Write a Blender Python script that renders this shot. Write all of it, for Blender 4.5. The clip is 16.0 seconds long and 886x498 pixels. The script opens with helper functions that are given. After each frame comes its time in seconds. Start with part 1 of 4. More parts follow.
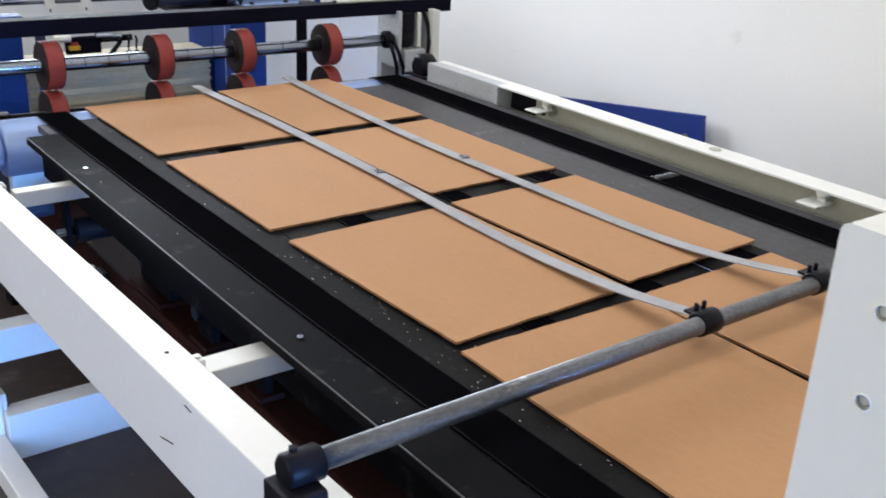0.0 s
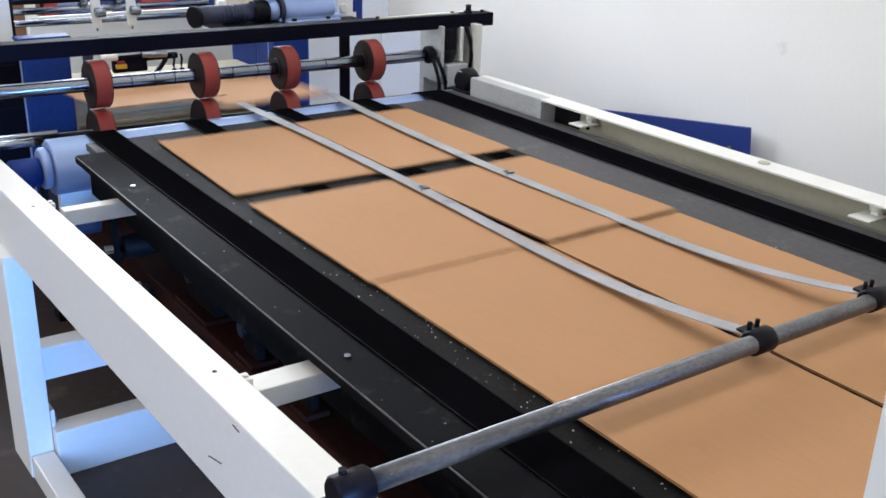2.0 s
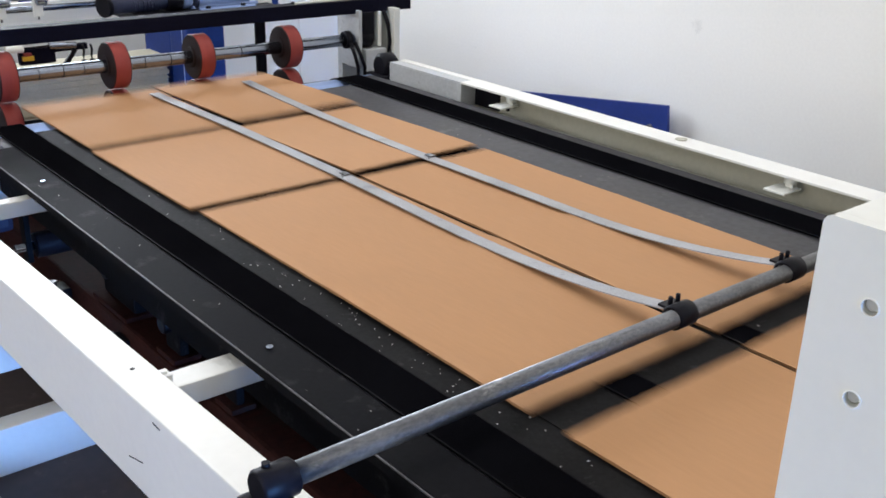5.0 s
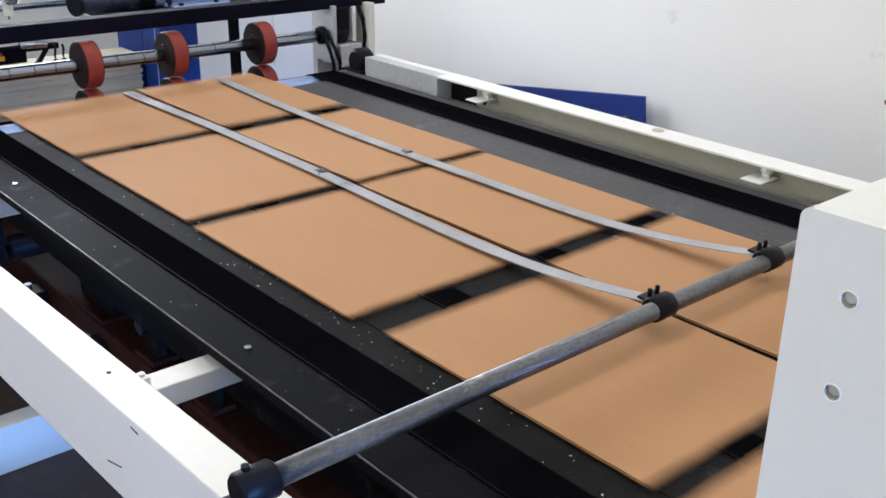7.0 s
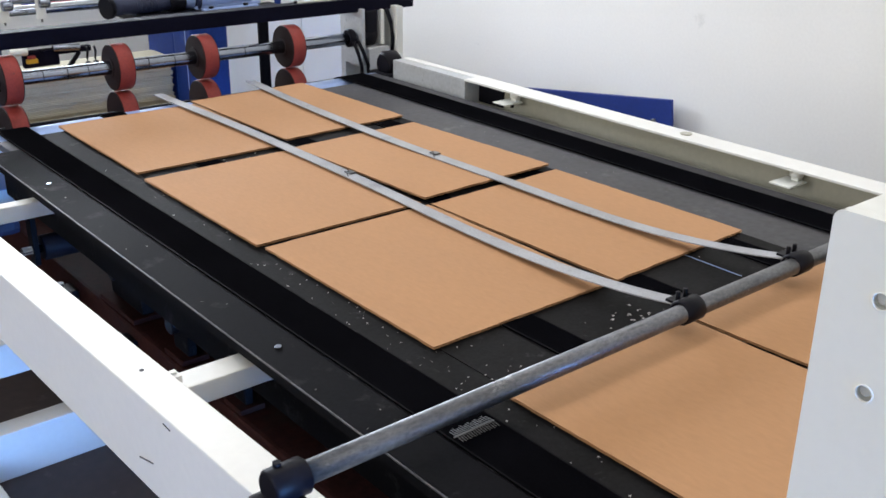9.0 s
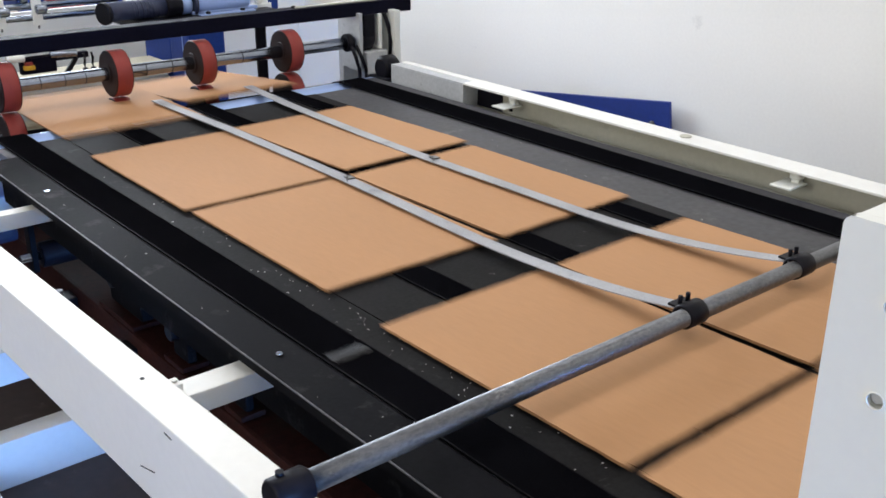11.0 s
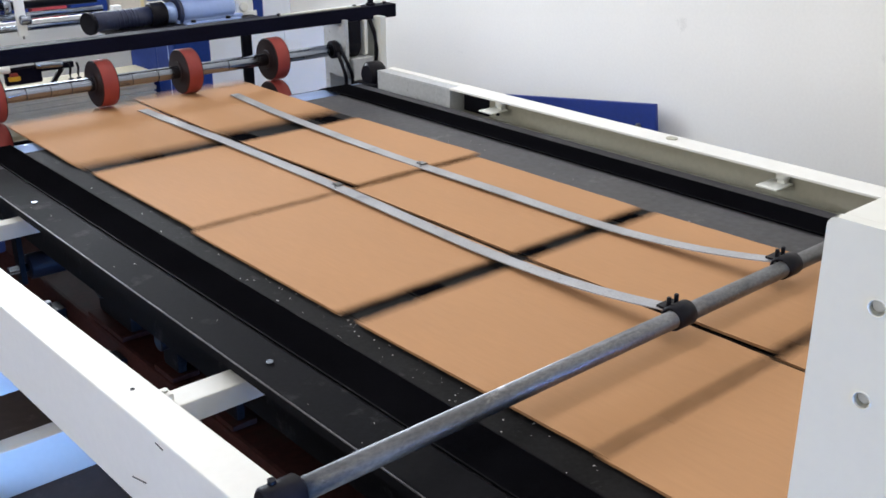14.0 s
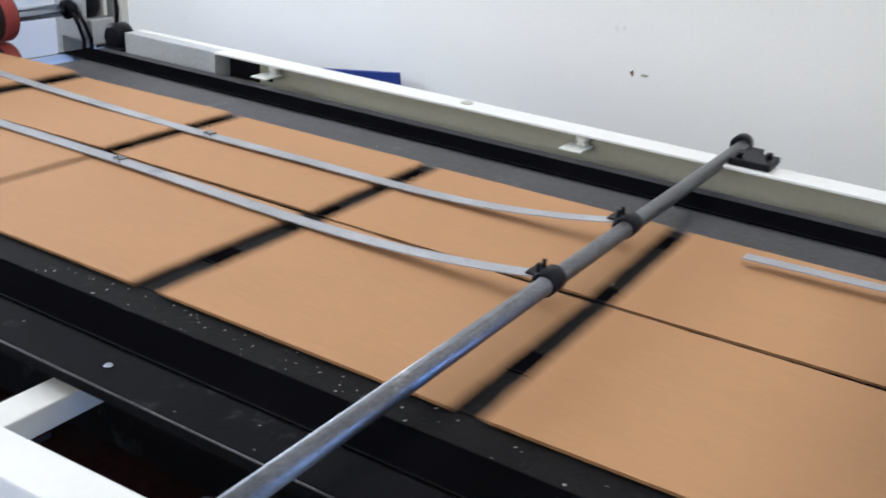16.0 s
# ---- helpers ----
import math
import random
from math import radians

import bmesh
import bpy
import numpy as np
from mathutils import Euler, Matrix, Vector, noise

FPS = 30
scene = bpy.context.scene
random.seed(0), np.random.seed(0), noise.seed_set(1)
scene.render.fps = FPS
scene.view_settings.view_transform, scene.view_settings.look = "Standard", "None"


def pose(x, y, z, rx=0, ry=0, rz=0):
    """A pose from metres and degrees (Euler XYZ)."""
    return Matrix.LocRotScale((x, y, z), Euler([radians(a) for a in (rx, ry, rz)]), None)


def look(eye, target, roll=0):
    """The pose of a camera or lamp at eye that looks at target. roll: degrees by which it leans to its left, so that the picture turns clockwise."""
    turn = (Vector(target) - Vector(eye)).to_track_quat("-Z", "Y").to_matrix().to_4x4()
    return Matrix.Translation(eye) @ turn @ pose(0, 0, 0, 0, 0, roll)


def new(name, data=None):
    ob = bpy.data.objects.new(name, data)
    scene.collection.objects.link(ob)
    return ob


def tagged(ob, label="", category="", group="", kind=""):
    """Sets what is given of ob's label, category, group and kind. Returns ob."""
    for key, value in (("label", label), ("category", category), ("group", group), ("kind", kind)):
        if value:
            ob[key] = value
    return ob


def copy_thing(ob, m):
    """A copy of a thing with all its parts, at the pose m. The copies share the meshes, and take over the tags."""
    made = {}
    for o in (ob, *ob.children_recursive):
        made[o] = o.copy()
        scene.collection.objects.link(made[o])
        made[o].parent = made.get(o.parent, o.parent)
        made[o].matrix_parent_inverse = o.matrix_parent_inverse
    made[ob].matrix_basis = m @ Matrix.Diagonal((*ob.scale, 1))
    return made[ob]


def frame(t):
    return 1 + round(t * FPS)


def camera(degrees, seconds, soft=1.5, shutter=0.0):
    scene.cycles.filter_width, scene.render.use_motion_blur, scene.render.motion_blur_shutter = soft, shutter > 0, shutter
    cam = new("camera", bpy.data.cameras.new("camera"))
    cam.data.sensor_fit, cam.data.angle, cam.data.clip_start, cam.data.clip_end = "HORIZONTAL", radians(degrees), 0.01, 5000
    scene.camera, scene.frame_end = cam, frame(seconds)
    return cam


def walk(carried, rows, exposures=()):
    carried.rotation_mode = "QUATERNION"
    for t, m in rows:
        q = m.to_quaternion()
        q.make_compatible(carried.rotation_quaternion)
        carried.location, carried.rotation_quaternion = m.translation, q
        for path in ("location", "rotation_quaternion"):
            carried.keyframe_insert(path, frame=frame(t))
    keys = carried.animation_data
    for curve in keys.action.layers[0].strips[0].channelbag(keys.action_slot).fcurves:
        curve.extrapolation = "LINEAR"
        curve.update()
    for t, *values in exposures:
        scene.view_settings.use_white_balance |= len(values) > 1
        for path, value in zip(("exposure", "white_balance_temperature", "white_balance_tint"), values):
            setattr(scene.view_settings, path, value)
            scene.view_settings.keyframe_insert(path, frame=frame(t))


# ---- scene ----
cam = camera(47.5, 16.0, soft=1.6, shutter=0.55)
PATH = [
    (0, (-0.747, -1.333, 1.633), (0.395, 0.128, 0.883), 2.9),
    (0.5, (-0.754, -1.321, 1.632), (0.356, 0.175, 0.905), 2.6),
    (1, (-0.75, -1.318, 1.633), (0.355, 0.178, 0.898), 2.3),
    (1.5, (-0.746, -1.317, 1.636), (0.348, 0.192, 0.908), 1.6),
    (2, (-0.748, -1.312, 1.636), (0.335, 0.203, 0.906), 1.8),
    (2.5, (-0.751, -1.309, 1.637), (0.334, 0.209, 0.917), 1.6),
    (3, (-0.749, -1.314, 1.641), (0.337, 0.21, 0.934), 1.6),
    (3.5, (-0.754, -1.313, 1.64), (0.336, 0.212, 0.942), 1.5),
    (4, (-0.747, -1.319, 1.636), (0.346, 0.198, 0.927), 1.4),
    (4.5, (-0.738, -1.32, 1.629), (0.406, 0.142, 0.884), 1.4),
    (5, (-0.728, -1.308, 1.628), (0.461, 0.113, 0.876), 1.4),
    (7.5, (-0.719, -1.302, 1.628), (0.498, 0.09, 0.865), 0.8),
    (8, (-0.723, -1.303, 1.63), (0.477, 0.107, 0.875), 0.6),
    (8.5, (-0.731, -1.304, 1.632), (0.451, 0.123, 0.88), 0.4),
    (9, (-0.732, -1.306, 1.63), (0.449, 0.119, 0.872), 0.6),
    (11.5, (-0.73, -1.295, 1.632), (0.461, 0.125, 0.881), 0.0),
    (12, (-0.729, -1.3, 1.634), (0.482, 0.105, 0.883), 0.1),
    (12.5, (-0.728, -1.299, 1.635), (0.479, 0.111, 0.89), -0.0),
    (13, (-0.732, -1.299, 1.635), (0.475, 0.11, 0.887), -0.2),
    (13.5, (-0.734, -1.298, 1.636), (0.48, 0.108, 0.895), -0.2),
    (14, (-0.732, -1.299, 1.634), (0.472, 0.114, 0.89), -0.4),
    (14.5, (-0.712, -1.3, 1.62), (0.548, 0.051, 0.856), 0.0),
    (14.6, (-0.72, -1.3, 1.621), (0.584, 0.005, 0.849), 0.8),
    (15, (-0.729, -1.246, 1.608), (0.74, -0.132, 0.833), 2.0),
    (15.2, (-0.753, -1.2, 1.602), (0.773, -0.169, 0.823), 2.7),
    (15.5, (-0.795, -1.13, 1.592), (0.783, -0.169, 0.826), 3.1),
    (15.7, (-0.816, -1.088, 1.59), (0.772, -0.143, 0.825), 3.3),
    (16, (-0.806, -1.009, 1.566), (0.776, -0.06, 0.793), 3.9),
]
walk(cam, [(t, look(eye, target, roll)) for t, eye, target, roll in PATH],
     exposures=[(0.0, -0.04, 6320, 14), (14.5, 0.0, 6340, 14), (15.0, -0.05, 6340, 13), (15.5, -0.07, 6250, 14), (16.0, 0.03, 6020, 13)])

# ---- light: a bright hall, daylight from roof lights, north and south, plus a west fill ----
world = bpy.data.worlds.new("sky")
scene.world = world
world.use_nodes = True
wn, wl = world.node_tree.nodes, world.node_tree.links
sky = wn.new("ShaderNodeTexSky")
sky.sky_type, sky.sun_disc, sky.sun_elevation, sky.sun_rotation = "NISHITA", False, radians(50), radians(200)
wl.new(sky.outputs["Color"], wn["Background"].inputs["Color"])
wn["Background"].inputs["Strength"].default_value = 0.06


def area_lamp(name, loc, target, sx, sy, watts, colour):
    data = bpy.data.lights.new(name, "AREA")
    data.shape, data.size, data.size_y, data.energy, data.color = "RECTANGLE", sx, sy, watts, colour
    ob = new(name, data)
    ob.matrix_world = look(loc, target)
    return ob


area_lamp("window_light_north", (0.2, 7.4, 3.1), (0.6, 0.0, 1.2), 5.2, 1.3, 500, (0.87, 0.945, 1.0))
area_lamp("roof_light", (1.0, 1.6, 4.95), (1.0, 1.6, 0), 4.6, 0.9, 60, (1.0, 0.97, 0.92))
area_lamp("roof_light_south", (1.0, -2.0, 4.95), (1.0, -2.0, 0), 4.6, 0.9, 36, (1.0, 0.965, 0.90))
# blue light from the south, held below board height to spare the board tops
doorway = area_lamp("doorway_light_south", (-0.3, -4.9, 0.45), (-0.3, 1.5, 0.45), 3.0, 0.84, 78, (0.15, 0.42, 1.0))
doorway.data.spread = radians(52)
# added warm fill from the west, brightens the wall and gantry plate
area_lamp("fill_light_west", (-5.9, 0.2, 2.6), (0, 1.4, 1.4), 4.4, 2.0, 128, (1.0, 0.93, 0.77))


# ---- materials ----
def material(name, colour, rough=0.5, metal=0.0, spread=0.12, scale=6.0, fine=90.0, bump=0.0, coat=0.0,
             dirt=None, dirt_at=0.62, dirt_scale=3.0, stretch=(1, 1, 1), spec=0.5):
    """Base colour varied at two scales, roughness varied too, fine relief, and stains of another colour."""
    m = bpy.data.materials.new(name)
    m.use_nodes = True
    n, l = m.node_tree.nodes, m.node_tree.links
    b = n["Principled BSDF"]
    tc, mp = n.new("ShaderNodeTexCoord"), n.new("ShaderNodeMapping")
    mp.inputs["Scale"].default_value = stretch
    l.new(tc.outputs["Object"], mp.inputs["Vector"])
    big, small = n.new("ShaderNodeTexNoise"), n.new("ShaderNodeTexNoise")
    big.inputs["Scale"].default_value, big.inputs["Detail"].default_value = scale, 4
    small.inputs["Scale"].default_value, small.inputs["Detail"].default_value = fine, 3
    for t in (big, small):
        l.new(mp.outputs["Vector"], t.inputs["Vector"])
    add = n.new("ShaderNodeMath")
    add.operation = "ADD"
    l.new(big.outputs["Fac"], add.inputs[0])
    l.new(small.outputs["Fac"], add.inputs[1])
    ramp = n.new("ShaderNodeMapRange")
    ramp.inputs["From Min"].default_value, ramp.inputs["From Max"].default_value = 0.6, 1.4
    ramp.inputs["To Min"].default_value, ramp.inputs["To Max"].default_value = 1 - spread, 1 + spread
    l.new(add.outputs[0], ramp.inputs["Value"])
    mul = n.new("ShaderNodeVectorMath")
    mul.operation = "MULTIPLY"
    mul.inputs[0].default_value = colour
    l.new(ramp.outputs["Result"], mul.inputs[1])
    out = mul.outputs[0]
    if dirt:
        st = n.new("ShaderNodeTexNoise")
        st.inputs["Scale"].default_value, st.inputs["Detail"].default_value, st.inputs["Roughness"].default_value = dirt_scale, 8, 0.7
        l.new(mp.outputs["Vector"], st.inputs["Vector"])
        sr = n.new("ShaderNodeMapRange")
        sr.inputs["From Min"].default_value, sr.inputs["From Max"].default_value = dirt_at, dirt_at + 0.1
        l.new(st.outputs["Fac"], sr.inputs["Value"])
        mx = n.new("ShaderNodeMix")
        mx.data_type = "RGBA"
        l.new(sr.outputs["Result"], mx.inputs["Factor"])
        l.new(out, mx.inputs["A"])
        mx.inputs["B"].default_value = (*dirt, 1)
        out = mx.outputs["Result"]
    l.new(out, b.inputs["Base Color"])
    rr = n.new("ShaderNodeMapRange")
    rr.inputs["To Min"].default_value, rr.inputs["To Max"].default_value = max(0.03, rough - 0.08), min(1, rough + 0.08)
    l.new(big.outputs["Fac"], rr.inputs["Value"])
    l.new(rr.outputs["Result"], b.inputs["Roughness"])
    b.inputs["Metallic"].default_value, b.inputs["Coat Weight"].default_value = metal, coat
    b.inputs["Specular IOR Level"].default_value = spec
    if bump:
        bp = n.new("ShaderNodeBump")
        bp.inputs["Strength"].default_value, bp.inputs["Distance"].default_value = bump, 0.002
        l.new(small.outputs["Fac"], bp.inputs["Height"])
        l.new(bp.outputs["Normal"], b.inputs["Normal"])
    return m


CARD = material("kraft_board", (0.437, 0.236, 0.113), 0.75, spread=0.07, scale=5, fine=150, bump=0.12, spec=0.25, stretch=(1, 0.35, 1))
CARD_EDGE = material("board_edge", (0.26, 0.14, 0.065), 0.9, spread=0.3, scale=60, fine=400, bump=0.3, spec=0.1)
WHITE = material("white_paint", (0.78, 0.78, 0.75), 0.38, spread=0.03, scale=4, fine=60, bump=0.05, dirt=(0.45, 0.43, 0.40), dirt_at=0.72, dirt_scale=14)
WHITE_CLEAN = material("white_enamel", (0.80, 0.81, 0.765), 0.42, spread=0.02, scale=3, fine=80, bump=0.04)
# lighter copy of the white enamel, making up for missing light at the back
WHITE_BRIGHT = material("lit_white_enamel", (0.88, 0.90, 0.90), 0.35, spread=0.02, scale=3, fine=80, bump=0.03)
WORN = material("worn_grey_paint", (0.46, 0.48, 0.50), 0.5, spread=0.15, scale=9, fine=80, bump=0.05, dirt=(0.20, 0.20, 0.21), dirt_at=0.60, dirt_scale=16)
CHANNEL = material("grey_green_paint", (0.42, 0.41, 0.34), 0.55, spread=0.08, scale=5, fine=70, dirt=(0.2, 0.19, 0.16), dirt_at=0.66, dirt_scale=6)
# darker copy of the bed steel, with the shade near the boards in its colour
BED_DARK = material("shaded_steel_bed", (0.010, 0.0095, 0.010), 0.6, spread=0.5, scale=9, fine=140, bump=0.08, dirt=(0.045, 0.044, 0.045), dirt_at=0.60, dirt_scale=20, spec=0.05)
BED = material("dark_steel_bed", (0.043, 0.042, 0.047), 0.46, metal=0.0, spread=0.5, scale=6, fine=60, bump=0.03, dirt=(0.10, 0.10, 0.10), dirt_at=0.60, dirt_scale=11, spec=0.28)
PLATE = material("black_painted_plate", (0.0062, 0.0062, 0.0078), 0.6, spread=0.4, scale=7, fine=120, bump=0.05, dirt=(0.030, 0.030, 0.032), dirt_at=0.58, dirt_scale=12, spec=0.03)
BELT = material("black_rubber_belt", (0.0032, 0.0032, 0.0042), 0.9, spread=0.35, scale=8, fine=220, bump=0.25, spec=0.0)
NAVY = material("navy_black_paint", (0.0045, 0.0045, 0.012), 0.6, spread=0.35, scale=7, fine=90, bump=0.04, spec=0.06)
BLACK = material("black_steel", (0.006, 0.006, 0.010), 0.42, spread=0.3, scale=12, fine=150, bump=0.05, spec=0.12)
STEEL = material("galvanised_pipe", (0.17, 0.172, 0.178), 0.34, metal=0.9, spread=0.35, scale=9, fine=110, bump=0.05, stretch=(0.5, 1.6, 1.6), dirt=(0.42, 0.42, 0.43), dirt_at=0.64, dirt_scale=15)
CHROME = material("ground_steel", (0.27, 0.30, 0.36), 0.20, metal=1.0, spread=0.10, scale=10, fine=90, stretch=(0.5, 3, 3))
ROLL = material("pale_blue_roller", (0.34, 0.47, 0.78), 0.33, metal=0.30, spread=0.08, scale=8, fine=90, stretch=(0.3, 2, 2))
RED = material("red_rubber", (0.26, 0.032, 0.024), 0.62, spread=0.22, scale=20, fine=160, bump=0.15, dirt=(0.10, 0.03, 0.025), dirt_at=0.64, dirt_scale=30)
WEB = material("grey_webbing", (0.335, 0.34, 0.36), 0.50, spread=0.28, scale=10, fine=300, bump=0.25, metal=0.2, dirt=(0.17, 0.17, 0.19), dirt_at=0.60, dirt_scale=16)
BLUE = material("blue_enamel", (0.008, 0.037, 0.225), 0.5, spread=0.18, scale=4, fine=60, bump=0.03, spec=0.25)
BLUE_SHEET = material("blue_sheet_metal", (0.008, 0.030, 0.20), 0.45, spread=0.15, scale=3, fine=60)
MOTOR = material("blue_grey_motor_paint", (0.34, 0.47, 0.82), 0.33, spread=0.08, scale=6, fine=80)
HOSE = material("dark_blue_hose", (0.020, 0.028, 0.070), 0.5, spread=0.2, scale=10, fine=80)
MAROON = material("maroon_primer", (0.026, 0.008, 0.007), 0.7, spec=0.08, spread=0.5, scale=5, fine=60, dirt=(0.02, 0.012, 0.01), dirt_at=0.55)
WALL = material("painted_plaster", (0.87, 0.855, 0.815), 0.85, spread=0.03, scale=1.2, fine=70, bump=0.1, dirt=(0.66, 0.65, 0.62), dirt_at=0.66, dirt_scale=2)
TRIM = material("cream_trim", (0.72, 0.60, 0.36), 0.6, spread=0.05)
FLOOR = material("worn_floor", (0.040, 0.027, 0.023), 0.6, spread=0.3, scale=3, fine=30, bump=0.1, dirt=(0.10, 0.08, 0.07), dirt_at=0.58, dirt_scale=4)
CEIL = material("ceiling_paint", (0.78, 0.78, 0.77), 0.9, spread=0.03)
YELLOW = material("yellow_plastic", (0.62, 0.36, 0.02), 0.5)
CLOTH = material("scrap_cream", (0.62, 0.57, 0.50), 0.9, spread=0.15, scale=9)
REDPACK = material("red_packaging", (0.36, 0.03, 0.05), 0.5, spread=0.2, scale=9)
BROWNPACK = material("brown_packaging", (0.22, 0.11, 0.06), 0.7, spread=0.2, scale=9)
PIPE = material("dull_zinc_pipe", (0.16, 0.165, 0.175), 0.40, metal=0.85, spread=0.4, scale=14, fine=160, bump=0.08, stretch=(0.7, 1.4, 1.4), dirt=(0.36, 0.36, 0.37), dirt_at=0.60, dirt_scale=24)
HUB = material("dark_wheel_face", (0.016, 0.008, 0.009), 0.55, spread=0.35, scale=14, fine=120, bump=0.1, spec=0.2)
BRIGHT_EDGE = material("bright_edge_steel", (0.11, 0.11, 0.12), 0.45, metal=0.5, spread=0.5, scale=14, fine=120)
CHALK = material("paper_scrap", (0.55, 0.54, 0.52), 0.9)


# ---- mesh helpers ----
def box(bm, x0, x1, y0, y1, z0, z1, bevel=0.0):
    v = [bm.verts.new((x, y, z)) for x in (x0, x1) for y in (y0, y1) for z in (z0, z1)]
    faces = [bm.faces.new([v[i] for i in q]) for q in
             ((0, 1, 3, 2), (4, 6, 7, 5), (0, 4, 5, 1), (2, 3, 7, 6), (0, 2, 6, 4), (1, 5, 7, 3))]
    if bevel:
        edges = {e for f in faces for e in f.edges}
        bmesh.ops.bevel(bm, geom=list(edges), offset=bevel, segments=2, affect="EDGES", profile=0.6)
    return bm


def tube(bm, p0, p1, r, n=24, r1=None, bevel=0.0, inner=0.0):
    """A capped round bar, or with inner a hollow one, from p0 to p1."""
    p0, p1 = Vector(p0), Vector(p1)
    q = (p1 - p0).to_track_quat("Z", "Y").to_matrix()
    r1 = r if r1 is None else r1
    prof = [(0, r - bevel), (bevel, r), ((p1 - p0).length - bevel, r1), ((p1 - p0).length, r1 - bevel)] if bevel else \
        [(0, r), ((p1 - p0).length, r1)]
    if inner:
        prof = prof + [((p1 - p0).length, inner), (0, inner)]
    rings = []
    for h, rad in prof:
        rings.append([bm.verts.new(p0 + q @ Vector((rad * math.cos(a), rad * math.sin(a), h)))
                      for a in (2 * math.pi * i / n for i in range(n))])
    pairs = list(zip(rings, rings[1:])) + ([(rings[-1], rings[0])] if inner else [])
    for a, b in pairs:
        for i in range(n):
            f = bm.faces.new((a[i], a[(i + 1) % n], b[(i + 1) % n], b[i]))
            f.smooth = True
    if not inner:
        bm.faces.new(rings[0][::-1])
        bm.faces.new(rings[-1])
    return bm


def sweep(bm, pts, w, h, axis=(1, 0, 0)):
    """A flat strip of width w (along axis) and thickness h along a line of points."""
    ax = Vector(axis)
    rows = []
    for i, p in enumerate(pts):
        p = Vector(p)
        d = (Vector(pts[min(i + 1, len(pts) - 1)]) - Vector(pts[max(i - 1, 0)])).normalized()
        up = ax.cross(d).normalized()
        rows.append([bm.verts.new(p + ax * sx * w / 2 + up * sz * h / 2) for sx, sz in ((-1, -1), (1, -1), (1, 1), (-1, 1))])
    for a, b in zip(rows, rows[1:]):
        for i in range(4):
            bm.faces.new((a[i], a[(i + 1) % 4], b[(i + 1) % 4], b[i]))
    bm.faces.new(rows[0][::-1])
    bm.faces.new(rows[-1])
    return bm


def pipe_along(bm, pts, r, n=10):
    pts = [Vector(p) for p in pts]
    rings = []
    for i, p in enumerate(pts):
        d = (pts[min(i + 1, len(pts) - 1)] - pts[max(i - 1, 0)]).normalized()
        q = d.to_track_quat("Z", "Y").to_matrix()
        rings.append([bm.verts.new(p + q @ Vector((r * math.cos(2 * math.pi * k / n), r * math.sin(2 * math.pi * k / n), 0))) for k in range(n)])
    for a, b in zip(rings, rings[1:]):
        for k in range(n):
            bm.faces.new((a[k], a[(k + 1) % n], b[(k + 1) % n], b[k])).smooth = True
    bm.faces.new(rings[0][::-1])
    bm.faces.new(rings[-1])
    return bm


def part(name, bm, mat, parent=None, label=""):
    bmesh.ops.recalc_face_normals(bm, faces=bm.faces)
    me = bpy.data.meshes.new(name)
    bm.to_mesh(me)
    bm.free()
    me.materials.append(mat)
    ob = new(name, me)
    if parent:
        ob.parent = parent
    if label:
        tagged(ob, label)
    return ob


def thing(name, label, category, group="", kind=""):
    return tagged(new(name), label, category, group, kind)


def B(*a, **k):
    return box(bmesh.new(), *a, **k)


def T(*a, **k):
    return tube(bmesh.new(), *a, **k)


# ---- the hall ----
tagged(part("floor", B(-6, 3.4, -5, 7.5, -0.12, 0.0), FLOOR), "dark worn workshop floor under the machine", "floor", kind="structure")
tagged(part("wall_east", B(3.4, 3.6, -5, 7.5, 0, 5.2), WALL), "plain off-white plastered wall beside the machine", "wall", kind="structure")
wno = bmesh.new()
box(wno, -6, -2.4, 7.5, 7.7, 0, 5.2), box(wno, 2.8, 3.4, 7.5, 7.7, 0, 5.2)
box(wno, -2.4, 2.8, 7.5, 7.7, 0, 2.4), box(wno, -2.4, 2.8, 7.5, 7.7, 3.8, 5.2)
tagged(part("wall_north", wno, WALL), "off-white end wall with a high window", "wall", kind="structure")
# unseen south wall; its low opening is made up to shape the blue light
wso = bmesh.new()
box(wso, -6, -1.9, -5.2, -5.0, 0, 5.2), box(wso, 2.5, 3.4, -5.2, -5.0, 0, 5.2), box(wso, -1.9, 2.5, -5.2, -5.0, 0.95, 5.2)
tagged(part("wall_south", wso, WALL), "unseen off-white wall with a low made-up opening for the blue light", "wall", kind="structure")
# unseen west wall, opened only for the added fill
ww = bmesh.new()
box(ww, -6.2, -6.0, -5, -2.1, 0, 5.2), box(ww, -6.2, -6.0, 2.5, 7.5, 0, 5.2)
box(ww, -6.2, -6.0, -2.1, 2.5, 0, 1.5), box(ww, -6.2, -6.0, -2.1, 2.5, 3.7, 5.2)
tagged(part("wall_west", ww, WALL), "unseen off-white wall with an opening added for the fill light", "wall", kind="structure")
tagged(part("ceiling", B(-6, 3.4, -5, 7.5, 5.2, 5.4), CEIL), "white painted ceiling with roof lights", "ceiling", kind="structure")
tagged(part("pilaster", B(2.62, 3.4, 5.3, 5.7, 0, 5.2, bevel=0.01), WHITE_BRIGHT), "white pilaster standing out from the wall", "pilaster", kind="structure")
tagged(part("trim", B(2.36, 2.44, 5.72, 5.8, 0, 5.2, bevel=0.005), TRIM), "narrow cream upright trim by the pilaster", "trim", kind="structure")

